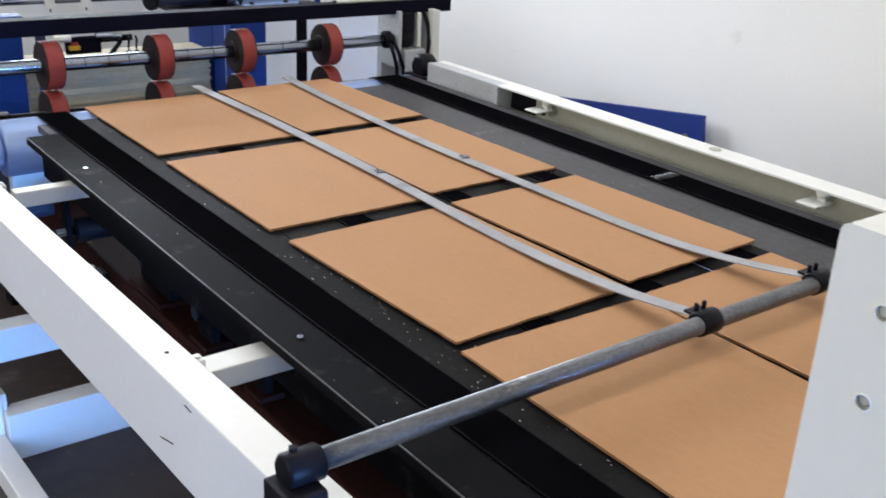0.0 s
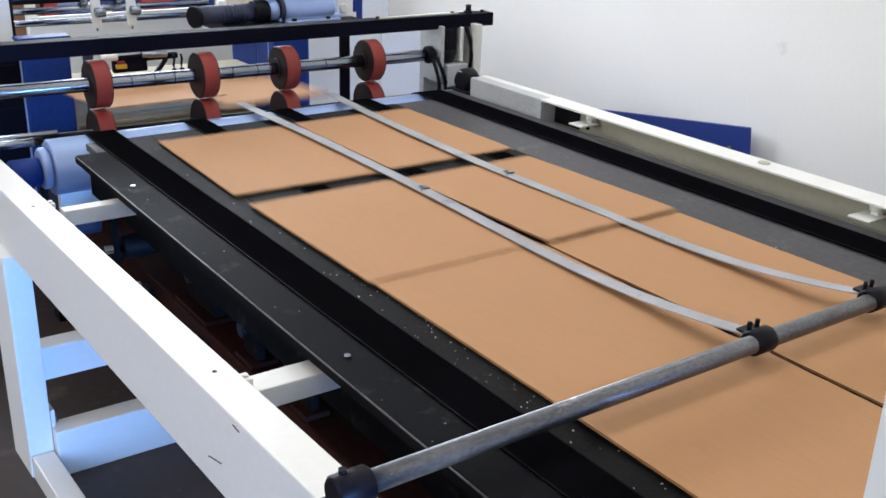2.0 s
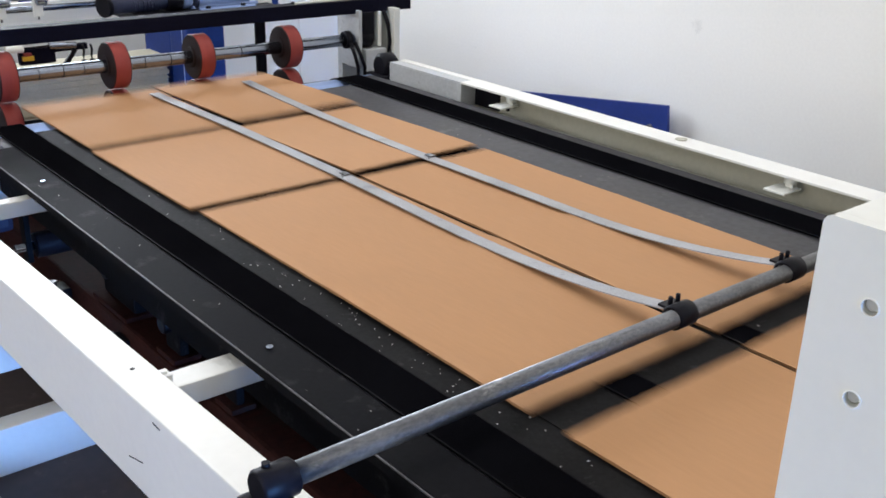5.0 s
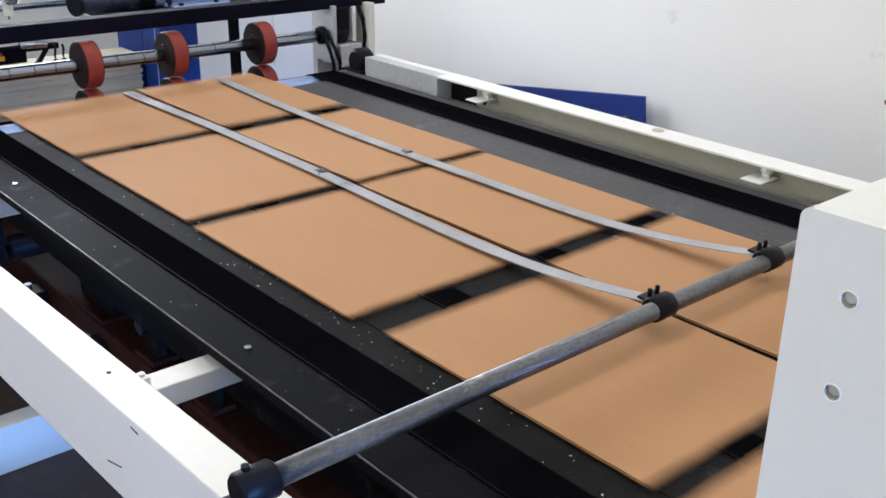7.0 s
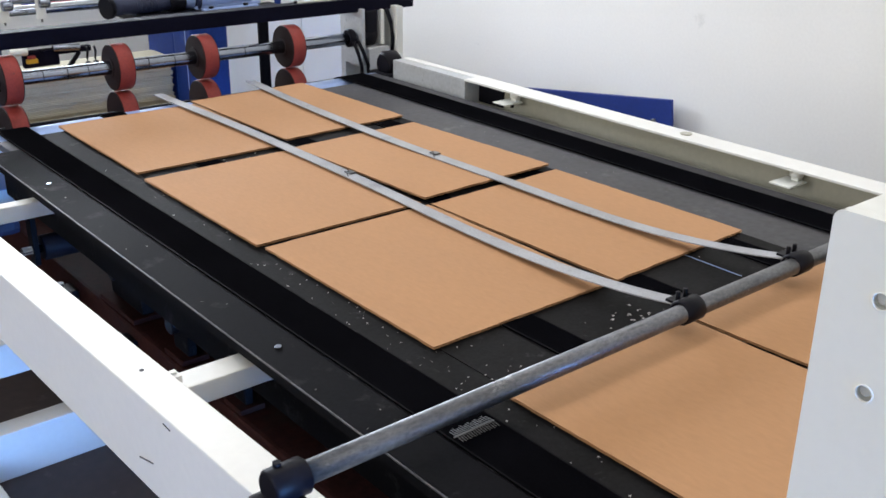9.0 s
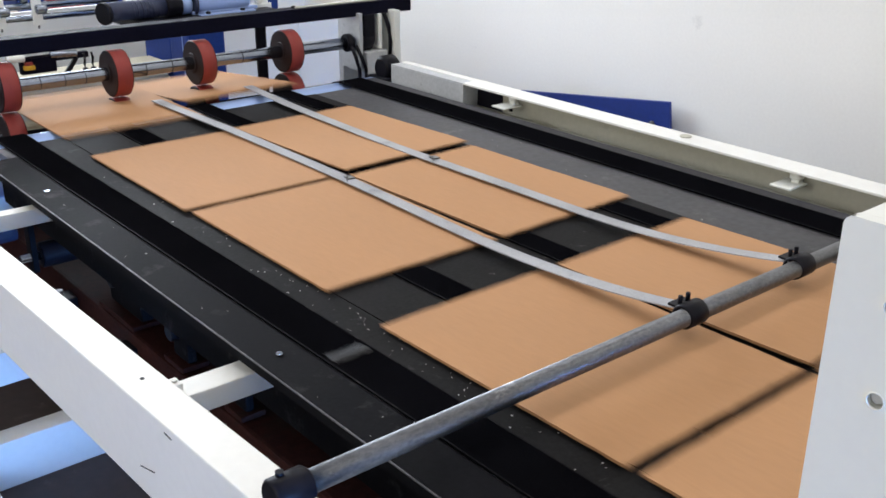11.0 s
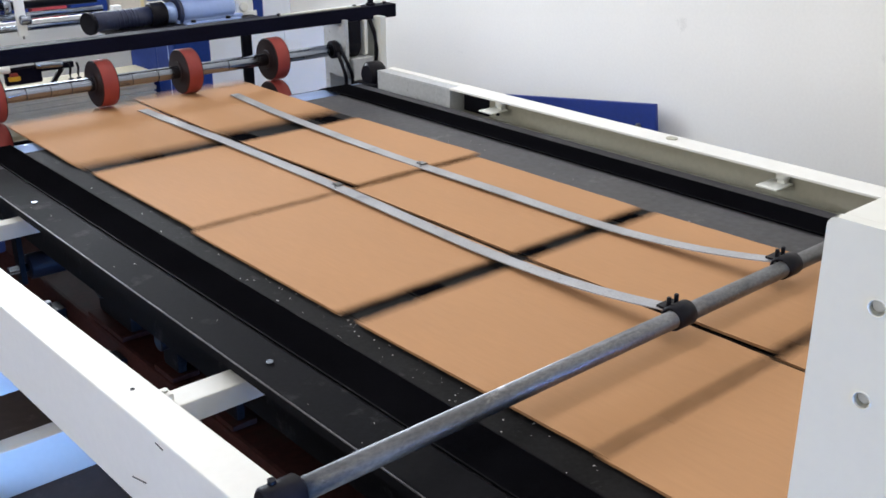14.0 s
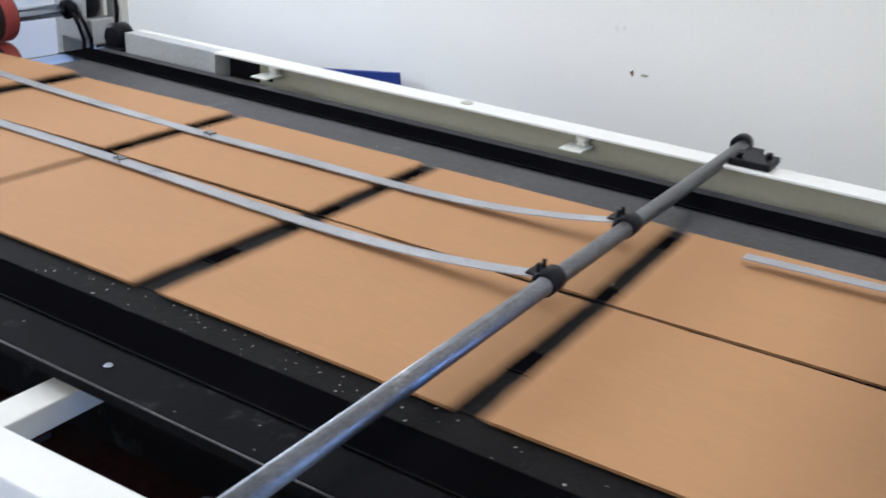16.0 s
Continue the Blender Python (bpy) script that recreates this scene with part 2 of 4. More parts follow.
# chipped spot in the plaster
chip = thing("plaster_chip", "small dark chip in the off-white wall plaster", "wall mark")
cb_ = bmesh.new()
rim = [cb_.verts.new((3.3985, 0.602 + 0.010 * f * math.cos(a), 0.612 + 0.014 * f * math.sin(a))) for a, f in ((0.2, 1.0), (1.1, 0.7), (2.0, 1.1), (3.0, 0.8), (4.1, 1.2), (5.2, 0.7))]
top = [cb_.verts.new((3.3975, v.co.y, v.co.z)) for v in rim]
cb_.faces.new(top)
for i in range(6):
    cb_.faces.new((rim[i], rim[(i + 1) % 6], top[(i + 1) % 6], top[i]))
part("spot", cb_, BROWNPACK, chip)
part("scuff", B(3.3972, 3.3990, 0.602 - 0.075, 0.602 - 0.045, 0.612 - 0.006, 0.612 + 0.004), CHANNEL, chip, "pale scuff beside the chip")

# blue sheet leaning on the wall
panel = thing("wall_panel", "dark blue sheet metal panel leaning against the white wall", "panel")
pb = B(3.31, 3.33, 1.79, 3.3, -0.30, 0.0, bevel=0.003)
part("sheet", pb, BLUE_SHEET, panel)
part("bolt", T((3.295, 1.9, -0.118), (3.315, 1.9, -0.118), 0.016, 12, bevel=0.003), STEEL, panel, "bright steel bolt head")
panel.matrix_world = Matrix.Translation((0, 1.79, 0.418)) @ pose(0, 0, 0, -7.2, 0, 0) @ Matrix.Translation((0, -1.79, 0))

# ---- conveyor: bed, belts, drums ----
Y0, Y1 = -1.855, 1.60      # ends of the belt run
BEDZ = 0.845
bed = thing("conveyor_bed", "dark steel conveyor bed with worn scuffed surface", "conveyor")
part("bed_plate", B(0.02, 1.36, Y0 + 0.09, Y1 - 0.085, 0.825, BEDZ, bevel=0.002), BED, bed)
# slats coloured dark for the shade in the gaps between boards
for x0, x1 in ((0.207, 0.343), (0.417, 0.638), (0.707, 0.938), (1.007, 1.050)):
    part("slat", B(x0, x1, Y0 + 0.1, Y1 - 0.09, BEDZ + 0.0005, BEDZ + 0.0025), BED_DARK, bed)
for y in (-1.6, -0.9, -0.2, 0.55, 1.25):
    part("cross_beam", B(0.03, 1.35, y, y + 0.06, 0.72, 0.815), PLATE, bed)
part("seam", B(0.853, 0.8552, -0.30, -0.05, BEDZ + 0.0026, BEDZ + 0.0032), ROLL, bed, "bright worn seam between the bed strips")
part("edge_strip", B(0.1335, 0.205, Y0 + 0.1, Y1 - 0.09, BEDZ + 0.0004, BEDZ + 0.0020), BED_DARK, bed, "bed strip beside the belt, darkened for the shadow of the boards")
part("side_skirt", B(0.02, 0.028, Y0 + 0.1, Y1 - 0.1, 0.70, 0.815), PLATE, bed)

side = thing("side_plate", "black painted steel edge plate with bright bolts along the belt", "plate")
part("plate", B(-0.040, 0.043, -1.9, 1.40, 0.832, 0.848, bevel=0.002), PLATE, side)
part("lip", B(-0.0428, -0.0405, -1.9, 1.40, 0.828, 0.8440), PLATE, side)
# thin strip along the outer edge, lighter than the plate
part("bright_edge", B(-0.0424, -0.0402, -1.9, 1.40, 0.8442, 0.8466), BRIGHT_EDGE, side, "thin bright edge of the plate")
for y in (-1.06, 0.0, 1.06):
    part("bolt", T((0, y, 0.847), (0, y, 0.852), 0.0065, 12, bevel=0.001), CHROME, side, "bright steel bolt head")

BELTS = ((0.045, 0.132), (0.345, 0.415), (0.640, 0.705), (0.940, 1.005), (1.203, 1.305))


def belt_loop(x0, x1):
    """A belt round both drums, thin, with rounded ends."""
    r, zc = 0.0835, BEDZ + 0.004 - 0.0835
    pts = [((x0 + x1) / 2, y, zc + r) for y in np.linspace(Y0, Y1, 30)]
    pts += [((x0 + x1) / 2, Y1 + r * math.sin(a), zc + r * math.cos(a)) for a in np.linspace(0.2, math.pi - 0.2, 12)]
    pts += [((x0 + x1) / 2, y, zc - r) for y in np.linspace(Y1, Y0, 30)]
    pts += [((x0 + x1) / 2, Y0 - r * math.sin(a), zc - r * math.cos(a)) for a in np.linspace(0.2, math.pi - 0.2, 12)]
    pts.append(pts[0])
    return sweep(bmesh.new(), pts, x1 - x0, 0.003)


for x0, x1 in BELTS:
    belt = thing("conveyor_belt", "flat black rubber conveyor belt running over the bed", "belt", "conveyor belts")
    part("band", belt_loop(x0, x1), BELT, belt)
    for xe in (x0 + 0.0012, x1 - 0.0012):
        part("edge_ply", B(xe - 0.0012, xe + 0.0012, Y0, Y1, BEDZ + 0.0052, BEDZ + 0.0062), PLATE, belt, "frayed belt edge")

for y, nm in ((Y1, "smooth pale steel drum at the end of the belts"), (Y0, "pale steel tail drum of the belts")):
    drum = thing("belt_drum", nm, "roller")
    part("shell", T((-0.065, y, BEDZ - 0.080), (1.36, y, BEDZ - 0.080), 0.0805, 48, bevel=0.004), ROLL, drum)
    part("axle", T((-0.16, y, BEDZ - 0.080), (1.42, y, BEDZ - 0.080), 0.020, 20), CHROME, drum)

# bearing housings at the head of the bed
hb = thing("bearing_block", "blue enamelled bearing hub beside the belt drum", "bearing")
part("cover", T((-0.092, Y1, 0.765), (-0.067, Y1, 0.765), 0.060, 36, bevel=0.006), MOTOR, hb)
part("hub", T((-0.175, Y1, 0.757), (-0.092, Y1, 0.757), 0.042, 28, bevel=0.005), BLUE, hb, "blue enamelled hub")
part("shaft_end", T((-0.30, Y1 + 0.07, 0.825), (-0.085, Y1 + 0.07, 0.825), 0.013, 16), CHROME, hb, "bright shaft end")

# ---- side frames ----
LEFT = pose(0, 0, 0, 0, 0, 1.75)
lf = thing("rail_frame", "white painted steel side frame with scratched rail", "machine frame")
lf.matrix_world = LEFT
part("rail", B(-0.230, -0.160, -0.97, 1.95, 0.655, 0.830, bevel=0.004), WHITE, lf)
for y0 in (1.248, -0.92):
    part("leg", B(-0.252, -0.185, y0, y0 + 0.17, 0.0, 0.654, bevel=0.004), WHITE, lf)
part("floor_beam", B(-0.248, -0.188, -0.745, 1.246, 0.0, 0.07, bevel=0.004), WHITE, lf)
part("gusset", B(-0.184, -0.172, 1.25, 1.30, 0.10, 0.19, bevel=0.003), WHITE, lf)
part("bolt", T((-0.172, 1.275, 0.15), (-0.162, 1.275, 0.15), 0.012, 6), STEEL, lf, "dull hexagon bolt head")
for y in (0.105, 1.155):
    part("bolt", T((-0.150, y - 0.024, 0.819), (-0.150, y - 0.024, 0.8235), 0.006, 6), WHITE, lf, "hexagon bolt head")
    part("lug", B(-0.161, -0.141, y - 0.038, y - 0.010, 0.806, 0.819, bevel=0.002), WHITE, lf)
part("hole", T((-0.192, 0.105, 0.8295), (-0.192, 0.105, 0.8308), 0.004, 12), BLACK, lf, "dark drilled hole")
part("hole", T((-0.20, 1.09, 0.8295), (-0.20, 1.09, 0.8308), 0.004, 12), BLACK, lf, "dark drilled hole")
for (y, z, a, w) in ((0.035, 0.712, -14, 0.052), (-0.053, 0.815, 6, 0.022)):
    s = part("scratch", B(-0.0006, 0.0006, -w / 2, w / 2, -0.0008, 0.0008), BLACK, lf, "black scratch in the paint")
    s.matrix_local = pose(-0.2305, y, z, a, 0, 0)

for y in (0.055, 1.095):
    cb = thing("cross_member", "white painted flat bar joining rail and bed", "cross bar", "cross bars")
    part("bar", B(-0.165, 0.025, y - 0.014, y + (0.042 if y < 0.5 else 0.024), 0.766, 0.806, bevel=0.003), WHITE, cb)
for z0, z1, y in ((0.275, 0.370, 1.262), (0.0, 0.140, 1.205), (0.275, 0.370, -0.88), (0.0, 0.140, -0.88)):
    lb = thing("low_stretcher", "white painted stretcher between the machine legs", "stretcher", "stretchers")
    part("bar", B(-0.2215, 1.42, y, y + 0.07, z0, z1, bevel=0.003), WHITE, lb)
    part("end_plate", B(1.4205, 1.428, y - 0.01, y + 0.08, z0, z1 + 0.01, bevel=0.002), WHITE, lb)

# things below the bed
und = thing("under_drum", "dark maroon primed beam below the conveyor", "beam")
part("beam", B(0.13, 0.34, -1.7, 2.3, 0.34, 0.46, bevel=0.01), MAROON, und)
part("flange", B(0.08, 0.13, -1.7, 2.3, 0.34, 0.37, bevel=0.004), MAROON, und)
for i, y in enumerate((0.1, 0.55, 0.95, 1.35)):
    blk = thing("clamp_block", "small dark steel clamp on the maroon beam", "clamp", "clamps under the bed")
    part("block", B(0.06, 0.13, y, y + 0.07, 0.37, 0.43, bevel=0.005), BLACK, blk)
    part("screw", T((0.09, y + 0.035, 0.43), (0.09, y + 0.035, 0.45), 0.012, 6), STEEL, blk)
for y0, y1, z0, z1, w in ((0.98, 1.20, 0.462, 0.560, 0.05), (0.70, 0.80, 0.462, 0.540, 0.035), (0.42, 0.50, 0.462, 0.520, 0.03)):
    mt = thing("bearing_bracket", "dark dusty steel bracket on the maroon beam under the bed", "bracket", "brackets under the bed")
    part("foot", B(0.135, 0.135 + 2 * w, y0, y1, 0.4605, 0.474, bevel=0.003), MAROON, mt)
    part("web", B(0.135 + 0.6 * w, 0.135 + 1.3 * w, y0 + 0.01, y1 - 0.01, 0.4742, z1, bevel=0.008), PLATE, mt, "dusty dark web")
    part("bush", T((0.13, (y0 + y1) / 2, z1 + 0.012), (0.15 + 1.6 * w, (y0 + y1) / 2, z1 + 0.012), 0.022, 20, bevel=0.003), BLACK, mt)
rl = thing("return_roller", "black rubber return roller under the belts", "roller")
part("shell", T((0.03, 1.30, 0.60), (1.33, 1.30, 0.60), 0.035, 28, bevel=0.004), BLACK, rl)
part("axle", T((-0.02, 1.30, 0.60), (1.38, 1.30, 0.60), 0.012, 14), CHROME, rl)
part("hanger", B(0.005, 0.02, 1.28, 1.32, 0.56, 0.72, bevel=0.002), PLATE, rl)
part("hanger", B(1.34, 1.355, 1.28, 1.32, 0.56, 0.72, bevel=0.002), PLATE, rl)
bx = thing("gearbox", "dark gearbox with white flange under the conveyor head", "gearbox")
part("housing", B(0.0, 0.10, 1.70, 1.95, 0.50, 0.69, bevel=0.02), HOSE, bx)
part("flange", B(-0.03, 0.12, 1.66, 1.70, 0.56, 0.70, bevel=0.01), WHITE, bx)

# right-hand frame: an open channel
rf = thing("channel_frame", "white steel channel rail with open grey-green inside", "machine frame")
part("top_flange", B(1.385, 1.462, -2.05, 1.15, 0.894, 0.901, bevel=0.002), WHITE, rf)
part("end_flange", B(1.432, 1.462, 1.151, 1.54, 0.894, 0.9005, bevel=0.002), WHITE, rf, "narrow chipped end of the flange")
part("end_cover", B(1.388, 1.431, 1.151, 1.54, 0.8945, 0.8985, bevel=0.001), WORN, rf, "grey worn cover over the end box")
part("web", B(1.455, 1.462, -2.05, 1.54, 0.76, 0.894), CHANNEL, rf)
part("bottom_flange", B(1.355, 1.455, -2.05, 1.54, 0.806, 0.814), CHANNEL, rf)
part("end_plate", B(1.388, 1.455, 1.15, 1.54, 0.8145, 0.894, bevel=0.002), WORN, rf, "grey worn end box of the channel")
# thin black sheet put on the web for the shadow beside the end box
part("slot_shade", B(1.4505, 1.4548, 1.03, 1.149, 0.818, 0.893), BLACK, rf, "black sheet for the shadow beside the end box")
part("inner_strip", B(1.31, 1.354, Y0 + 0.1, Y1, 0.806, 0.846, bevel=0.002), BED, rf, "dark grey steel strip beside the belt")
for y0 in (1.30, -1.0):
    part("leg", B(1.38, 1.46, y0, y0 + 0.10, 0.0, 0.76, bevel=0.004), WHITE, rf)
for y in (0.29,):
    part("dent", T((1.43, y, 0.9005), (1.43, y, 0.9035), 0.016, 14), CHANNEL, rf, "worn oval slot")
for y in (0.955, -0.045):
    br = thing("sensor_bracket", "small white bent bracket with bolt on the channel", "bracket", "brackets on the channel")
    part("tab", B(1.362, 1.436, y - 0.030, y + 0.028, 0.858, 0.8625, bevel=0.001), WHITE_CLEAN, br)
    part("neck", B(1.418, 1.438, y - 0.016, y + 0.004, 0.862, 0.894), WHITE_CLEAN, br)
    part("bolt", T((1.425, y - 0.006, 0.872), (1.425, y - 0.006, 0.888), 0.017, 6), WHITE_CLEAN, br)
    part("stud", T((1.425, y + 0.006, 0.838), (1.425, y + 0.006, 0.858), 0.006, 8), BLACK, br)

# ---- hold-down bar with straps ----
BY, BZ = -0.392, 0.898
bar = thing("hold_down_bar", "galvanised pipe across the conveyor in black end clamps", "bar")
part("pipe", T((-0.20, BY, BZ), (1.60, BY - 0.008, BZ), 0.0158, 32, inner=0.012), PIPE, bar)
for x0, x1, s in ((-0.246, -0.192, -1), (1.580, 1.622, 1)):
    part("end_clamp", T((x0, BY, BZ), (x1, BY, BZ), 0.0245, 28, bevel=0.004), BLACK, bar, "black clamp collar on the pipe end")
part("clamp_base", B(-0.262, -0.205, BY - 0.045, BY + 0.024, 0.831, 0.884, bevel=0.006), BLACK, bar, "black clamp base block")
part("clamp_base", B(1.402, 1.492, BY - 0.122, BY - 0.026, 0.9012, 0.918, bevel=0.004), BLACK, bar, "black clamp base block")
part("clamp_arm", B(1.470, 1.590, BY - 0.060, BY - 0.012, 0.890, 0.9010, bevel=0.003), BLACK, bar, "black arm from base to collar")
for x, y in ((1.465, -0.102), (1.425, -0.045)):
    part("bolt", T((x, BY + y, 0.917), (x, BY + y, 0.929), 0.008, 6), BLACK, bar)
part("bolt", T((-0.228, BY + 0.006, BZ + 0.022), (-0.228, BY + 0.006, BZ + 0.029), 0.006, 6), BLACK, bar)

for x in (0.562, 0.887):
    col = thing("strap_clamp", "black collar with two small screws on the pipe", "clamp", "strap clamps")
    part("collar", T((x - 0.024, BY, BZ), (x + 0.024, BY, BZ), 0.0220, 28, bevel=0.003, inner=0.0161), BLACK, col)
    part("tongue", B(x - 0.020, x + 0.020, BY + 0.008, BY + 0.034, BZ + 0.010, BZ + 0.0145, bevel=0.001), BLACK, col)
    for dx in (-0.010, 0.010):
        part("screw", T((x + dx, BY + 0.016, BZ + 0.013), (x + dx, BY + 0.016, BZ + 0.031), 0.0042, 8, bevel=0.001), BLACK, col)

SHEET_Z, THICK = 0.8505, 0.0046
for x, xe, yend, bow in ((0.562, 0.580, 1.70, 0.014), (0.887, 0.897, 1.69, -0.040)):
    st = thing("hold_down_strap", "long grey webbing strap lying on the boards", "strap", "hold-down straps")
    pts = []
    for y in np.linspace(BY + 0.012, yend, 60):
        u = (y - BY) / 0.62
        lift = 0.046 * max(0.0, 1 - u) ** 2.8
        xx = x + (xe - x) * (y - BY) / (yend - BY) + bow * math.sin(math.pi * (y - BY) / (yend - BY)) + 0.004 * math.sin(4.1 * y + 7 * x)
        pts.append((xx, y, SHEET_Z + THICK + 0.0075 + lift + 0.0008 * math.sin(9 * y + x * 5)))
    part("webbing", sweep(bmesh.new(), pts, 0.033, 0.0022), WEB, st)
    yk = 0.655
    x = min(pts, key=lambda p: abs(p[1] - yk))[0]
    cl = bmesh.new()
    box(cl, x + 0.000, x + 0.018, yk - 0.012, yk + 0.012, SHEET_Z + THICK + 0.009, SHEET_Z + THICK + 0.012)
    pipe_along(cl, [(x - 0.012, yk - 0.022, SHEET_Z + THICK + 0.010), (x - 0.004, yk, SHEET_Z + THICK + 0.017), (x + 0.012, yk + 0.006, SHEET_Z + THICK + 0.010)], 0.0012, 6)
    part("staple", cl, STEEL, st, "bent wire staple joining the webbing")

# ---- feed rollers with red wheels ----
WY, WZ = 1.822, 0.944
fu = thing("feed_shaft", "bright steel shaft with four red rubber wheels", "feed roller")
fu.matrix_world = pose(0, WY, WZ, 0, 0.55, 0)
part("shaft", T((-0.45, 0, 0), (1.47, 0, 0), 0.0215, 32, bevel=0.002), CHROME, fu)
WHEELS = (0.158, 0.505, 0.798, 1.138)
for x in WHEELS:
    wheel = part("wheel", T((x - 0.026, 0, 0), (x + 0.026, 0, 0), 0.0745, 48, bevel=0.003, inner=0.068), RED, fu)
    part("hub", T((x - 0.0275, 0, 0), (x + 0.0275, 0, 0), 0.0732, 48, bevel=0.002), HUB, wheel, "dark wheel face")
    part("boss", T((x - 0.031, 0, 0), (x - 0.027, 0, 0), 0.034, 24, bevel=0.002), HUB, wheel)
for x in (0.26, 0.335, 0.40, 0.60, 0.69, 0.95):
    part("groove_ring", T((x - 0.0012, 0, 0), (x + 0.0012, 0, 0), 0.0219, 32), BLACK, fu)
fl = thing("lower_feed_shaft", "lower steel shaft with red rubber wheels", "feed roller")
LZ = WZ - 0.152
fl.matrix_world = pose(0, WY, LZ, 0, 0.55, 0)
part("shaft", T((-0.45, 0, 0), (0.02, 0, 0), 0.0215, 32), CHROME, fl)
part("core", T((0.02, 0, 0), (1.47, 0, 0), 0.0105, 24), BLACK, fl, "thin dark middle of the shaft")
for x in WHEELS:
    wheel = part("wheel", T((x - 0.026, 0, 0), (x + 0.026, 0, 0), 0.0735, 48, bevel=0.003, inner=0.067), RED, fl)
    part("hub", T((x - 0.0275, 0, 0), (x + 0.0275, 0, 0), 0.0722, 48, bevel=0.002), HUB, wheel)

# post and beam that carry the shafts
hp = thing("head_post", "white and grey steel post with black bearing and hoses", "machine post")
part("plate", B(1.43, 1.60, 1.90, 1.93, 0.0, 1.04, bevel=0.003), WORN, hp)
part("flange", B(1.572, 1.60, 1.76, 1.90, 0.0, 1.04, bevel=0.003), WHITE_CLEAN, hp)
part("side_plate", B(1.425, 1.440, 1.78, 1.90, 0.83, 1.04, bevel=0.002), WORN, hp)
part("slide", B(1.452, 1.505, 1.79, 1.90, 0.925, 1.03, bevel=0.006), BLACK, hp, "black slide block")
part("guide", B(1.520, 1.536, 1.79, 1.815, 0.90, 1.03, bevel=0.003), WHITE_CLEAN, hp)
part("foot_box", B(1.450, 1.545, 1.77, 1.90, 0.815, 0.895, bevel=0.004), WORN, hp, "grey box below the bearing")
part("bearing", T((1.435, WY, WZ - 0.012), (1.50, WY, WZ - 0.012), 0.036, 28, bevel=0.004), BLACK, hp, "black bearing")
part("collar", T((1.385, WY, WZ - 0.012), (1.412, WY, WZ - 0.012), 0.033, 24, bevel=0.004), BLACK, hp)
for k in (0, 1):
    hs = pipe_along(bmesh.new(), [(1.395 + 0.02 * k, WY - 0.03, WZ - 0.02), (1.40 + 0.025 * k, WY - 0.05, WZ - 0.06), (1.415 + 0.03 * k, WY - 0.05, WZ - 0.11), (1.43 + 0.03 * k, WY - 0.03, WZ - 0.15)], 0.007, 10)
    part("hose", hs, BLACK, hp, "black rubber hose")
part("cable", pipe_along(bmesh.new(), [(1.545, 1.79, 1.03), (1.562, 1.785, 0.98), (1.566, 1.78, 0.92), (1.56, 1.78, 0.84)], 0.008, 10), BLACK, hp, "dark cable")
pu = thing("pulley", "black rubber pulley at the end of the belts", "pulley")
part("disc", T((1.385, 1.60, 0.872), (1.452, 1.60, 0.872), 0.046, 32, bevel=0.012), BLACK, pu)
part("guard", B(1.37, 1.46, 1.545, 1.66, 0.79, 0.845, bevel=0.008), BLACK, pu)
hl = thing("head_post", "white steel post at the far side of the feed rollers", "machine post")
part("plate", B(-0.52, -0.49, 1.70, 1.94, 0.0, 1.05, bevel=0.003), WHITE_CLEAN, hl)

bmx = thing("cross_beam", "black steel beam over the feed shaft", "beam")
bmx.matrix_world = pose(0, 0, 0, 0, 0.35, 0)
part("beam", B(-0.52, 1.675, 1.80, 1.86, 1.036, 1.085, bevel=0.003), NAVY, bmx)
part("stud", T((1.575, 1.83, 1.085), (1.575, 1.83, 1.115), 0.011, 12), BLACK, bmx)
part("stud", T((1.575, 1.83, 1.085), (1.575, 1.83, 1.093), 0.019, 6), BLACK, bmx)
for x in (1.17, 1.50, 1.64):
    part("bolt", T((x, 1.83, 1.085), (x, 1.83, 1.093), 0.007, 8), BLACK, bmx)
part("strip", B(1.17, 1.52, 1.815, 1.835, 1.085, 1.089), CHANNEL, bmx)
sr = thing("strut", "black flat steel strut below the beam", "strut")
part("strip", B(1.045, 1.085, 1.87, 1.88, 0.30, 1.03, bevel=0.002), BLACK, sr)

# ---- stacker beyond the rollers ----
PALE = material("pale_board_edges", (0.50, 0.47, 0.36), 0.85, spread=0.12, scale=20, fine=200, bump=0.2)
pile = thing("board_stack", "stack of corrugated boards behind the rollers, pale cut edges", "stack")
random.seed(5)
for k in range(60):
    dx, dy = random.uniform(-0.005, 0.005), random.uniform(-0.004, 0.004)
    top = 0.776 - 0.0058 * k
    part("board", B(0.30 + dx, 1.045 + dx, 2.62 + dy, 2.80 + dy, top - 0.0045, top), PALE, pile)
    part("glue_line", B(0.31 + dx, 1.035 + dx, 2.632 + dy, 2.79 + dy, top - 0.0058, top - 0.0045), BROWNPACK, pile)
pallet = thing("pallet", "wooden pallet under the stack of boards", "pallet")
for x in (0.30, 0.62, 0.96):
    part("bearer", B(x, x + 0.08, 2.58, 2.86, 0.0, 0.40), BROWNPACK, pallet)
part("deck", B(0.27, 1.06, 2.58, 2.86, 0.40, 0.4278), BROWNPACK, pallet)
pt = thing("lift_table", "black steel lift table that takes the fallen boards", "table")
part("top", B(0.15, 1.10, 1.93, 2.54, 0.557, 0.582, bevel=0.003), BLACK, pt)
part("fork", B(0.30, 0.36, 1.93, 2.54, 0.520, 0.557), BLACK, pt)
part("fork", B(0.88, 0.94, 1.93, 2.54, 0.520, 0.557), BLACK, pt)
lm = thing("lift_column", "black steel column that guides the lift table", "mast")
for x in (0.05, 1.12):
    part("upright", B(x, x + 0.06, 2.2, 2.27, 0.0, 0.62), BLACK, lm)

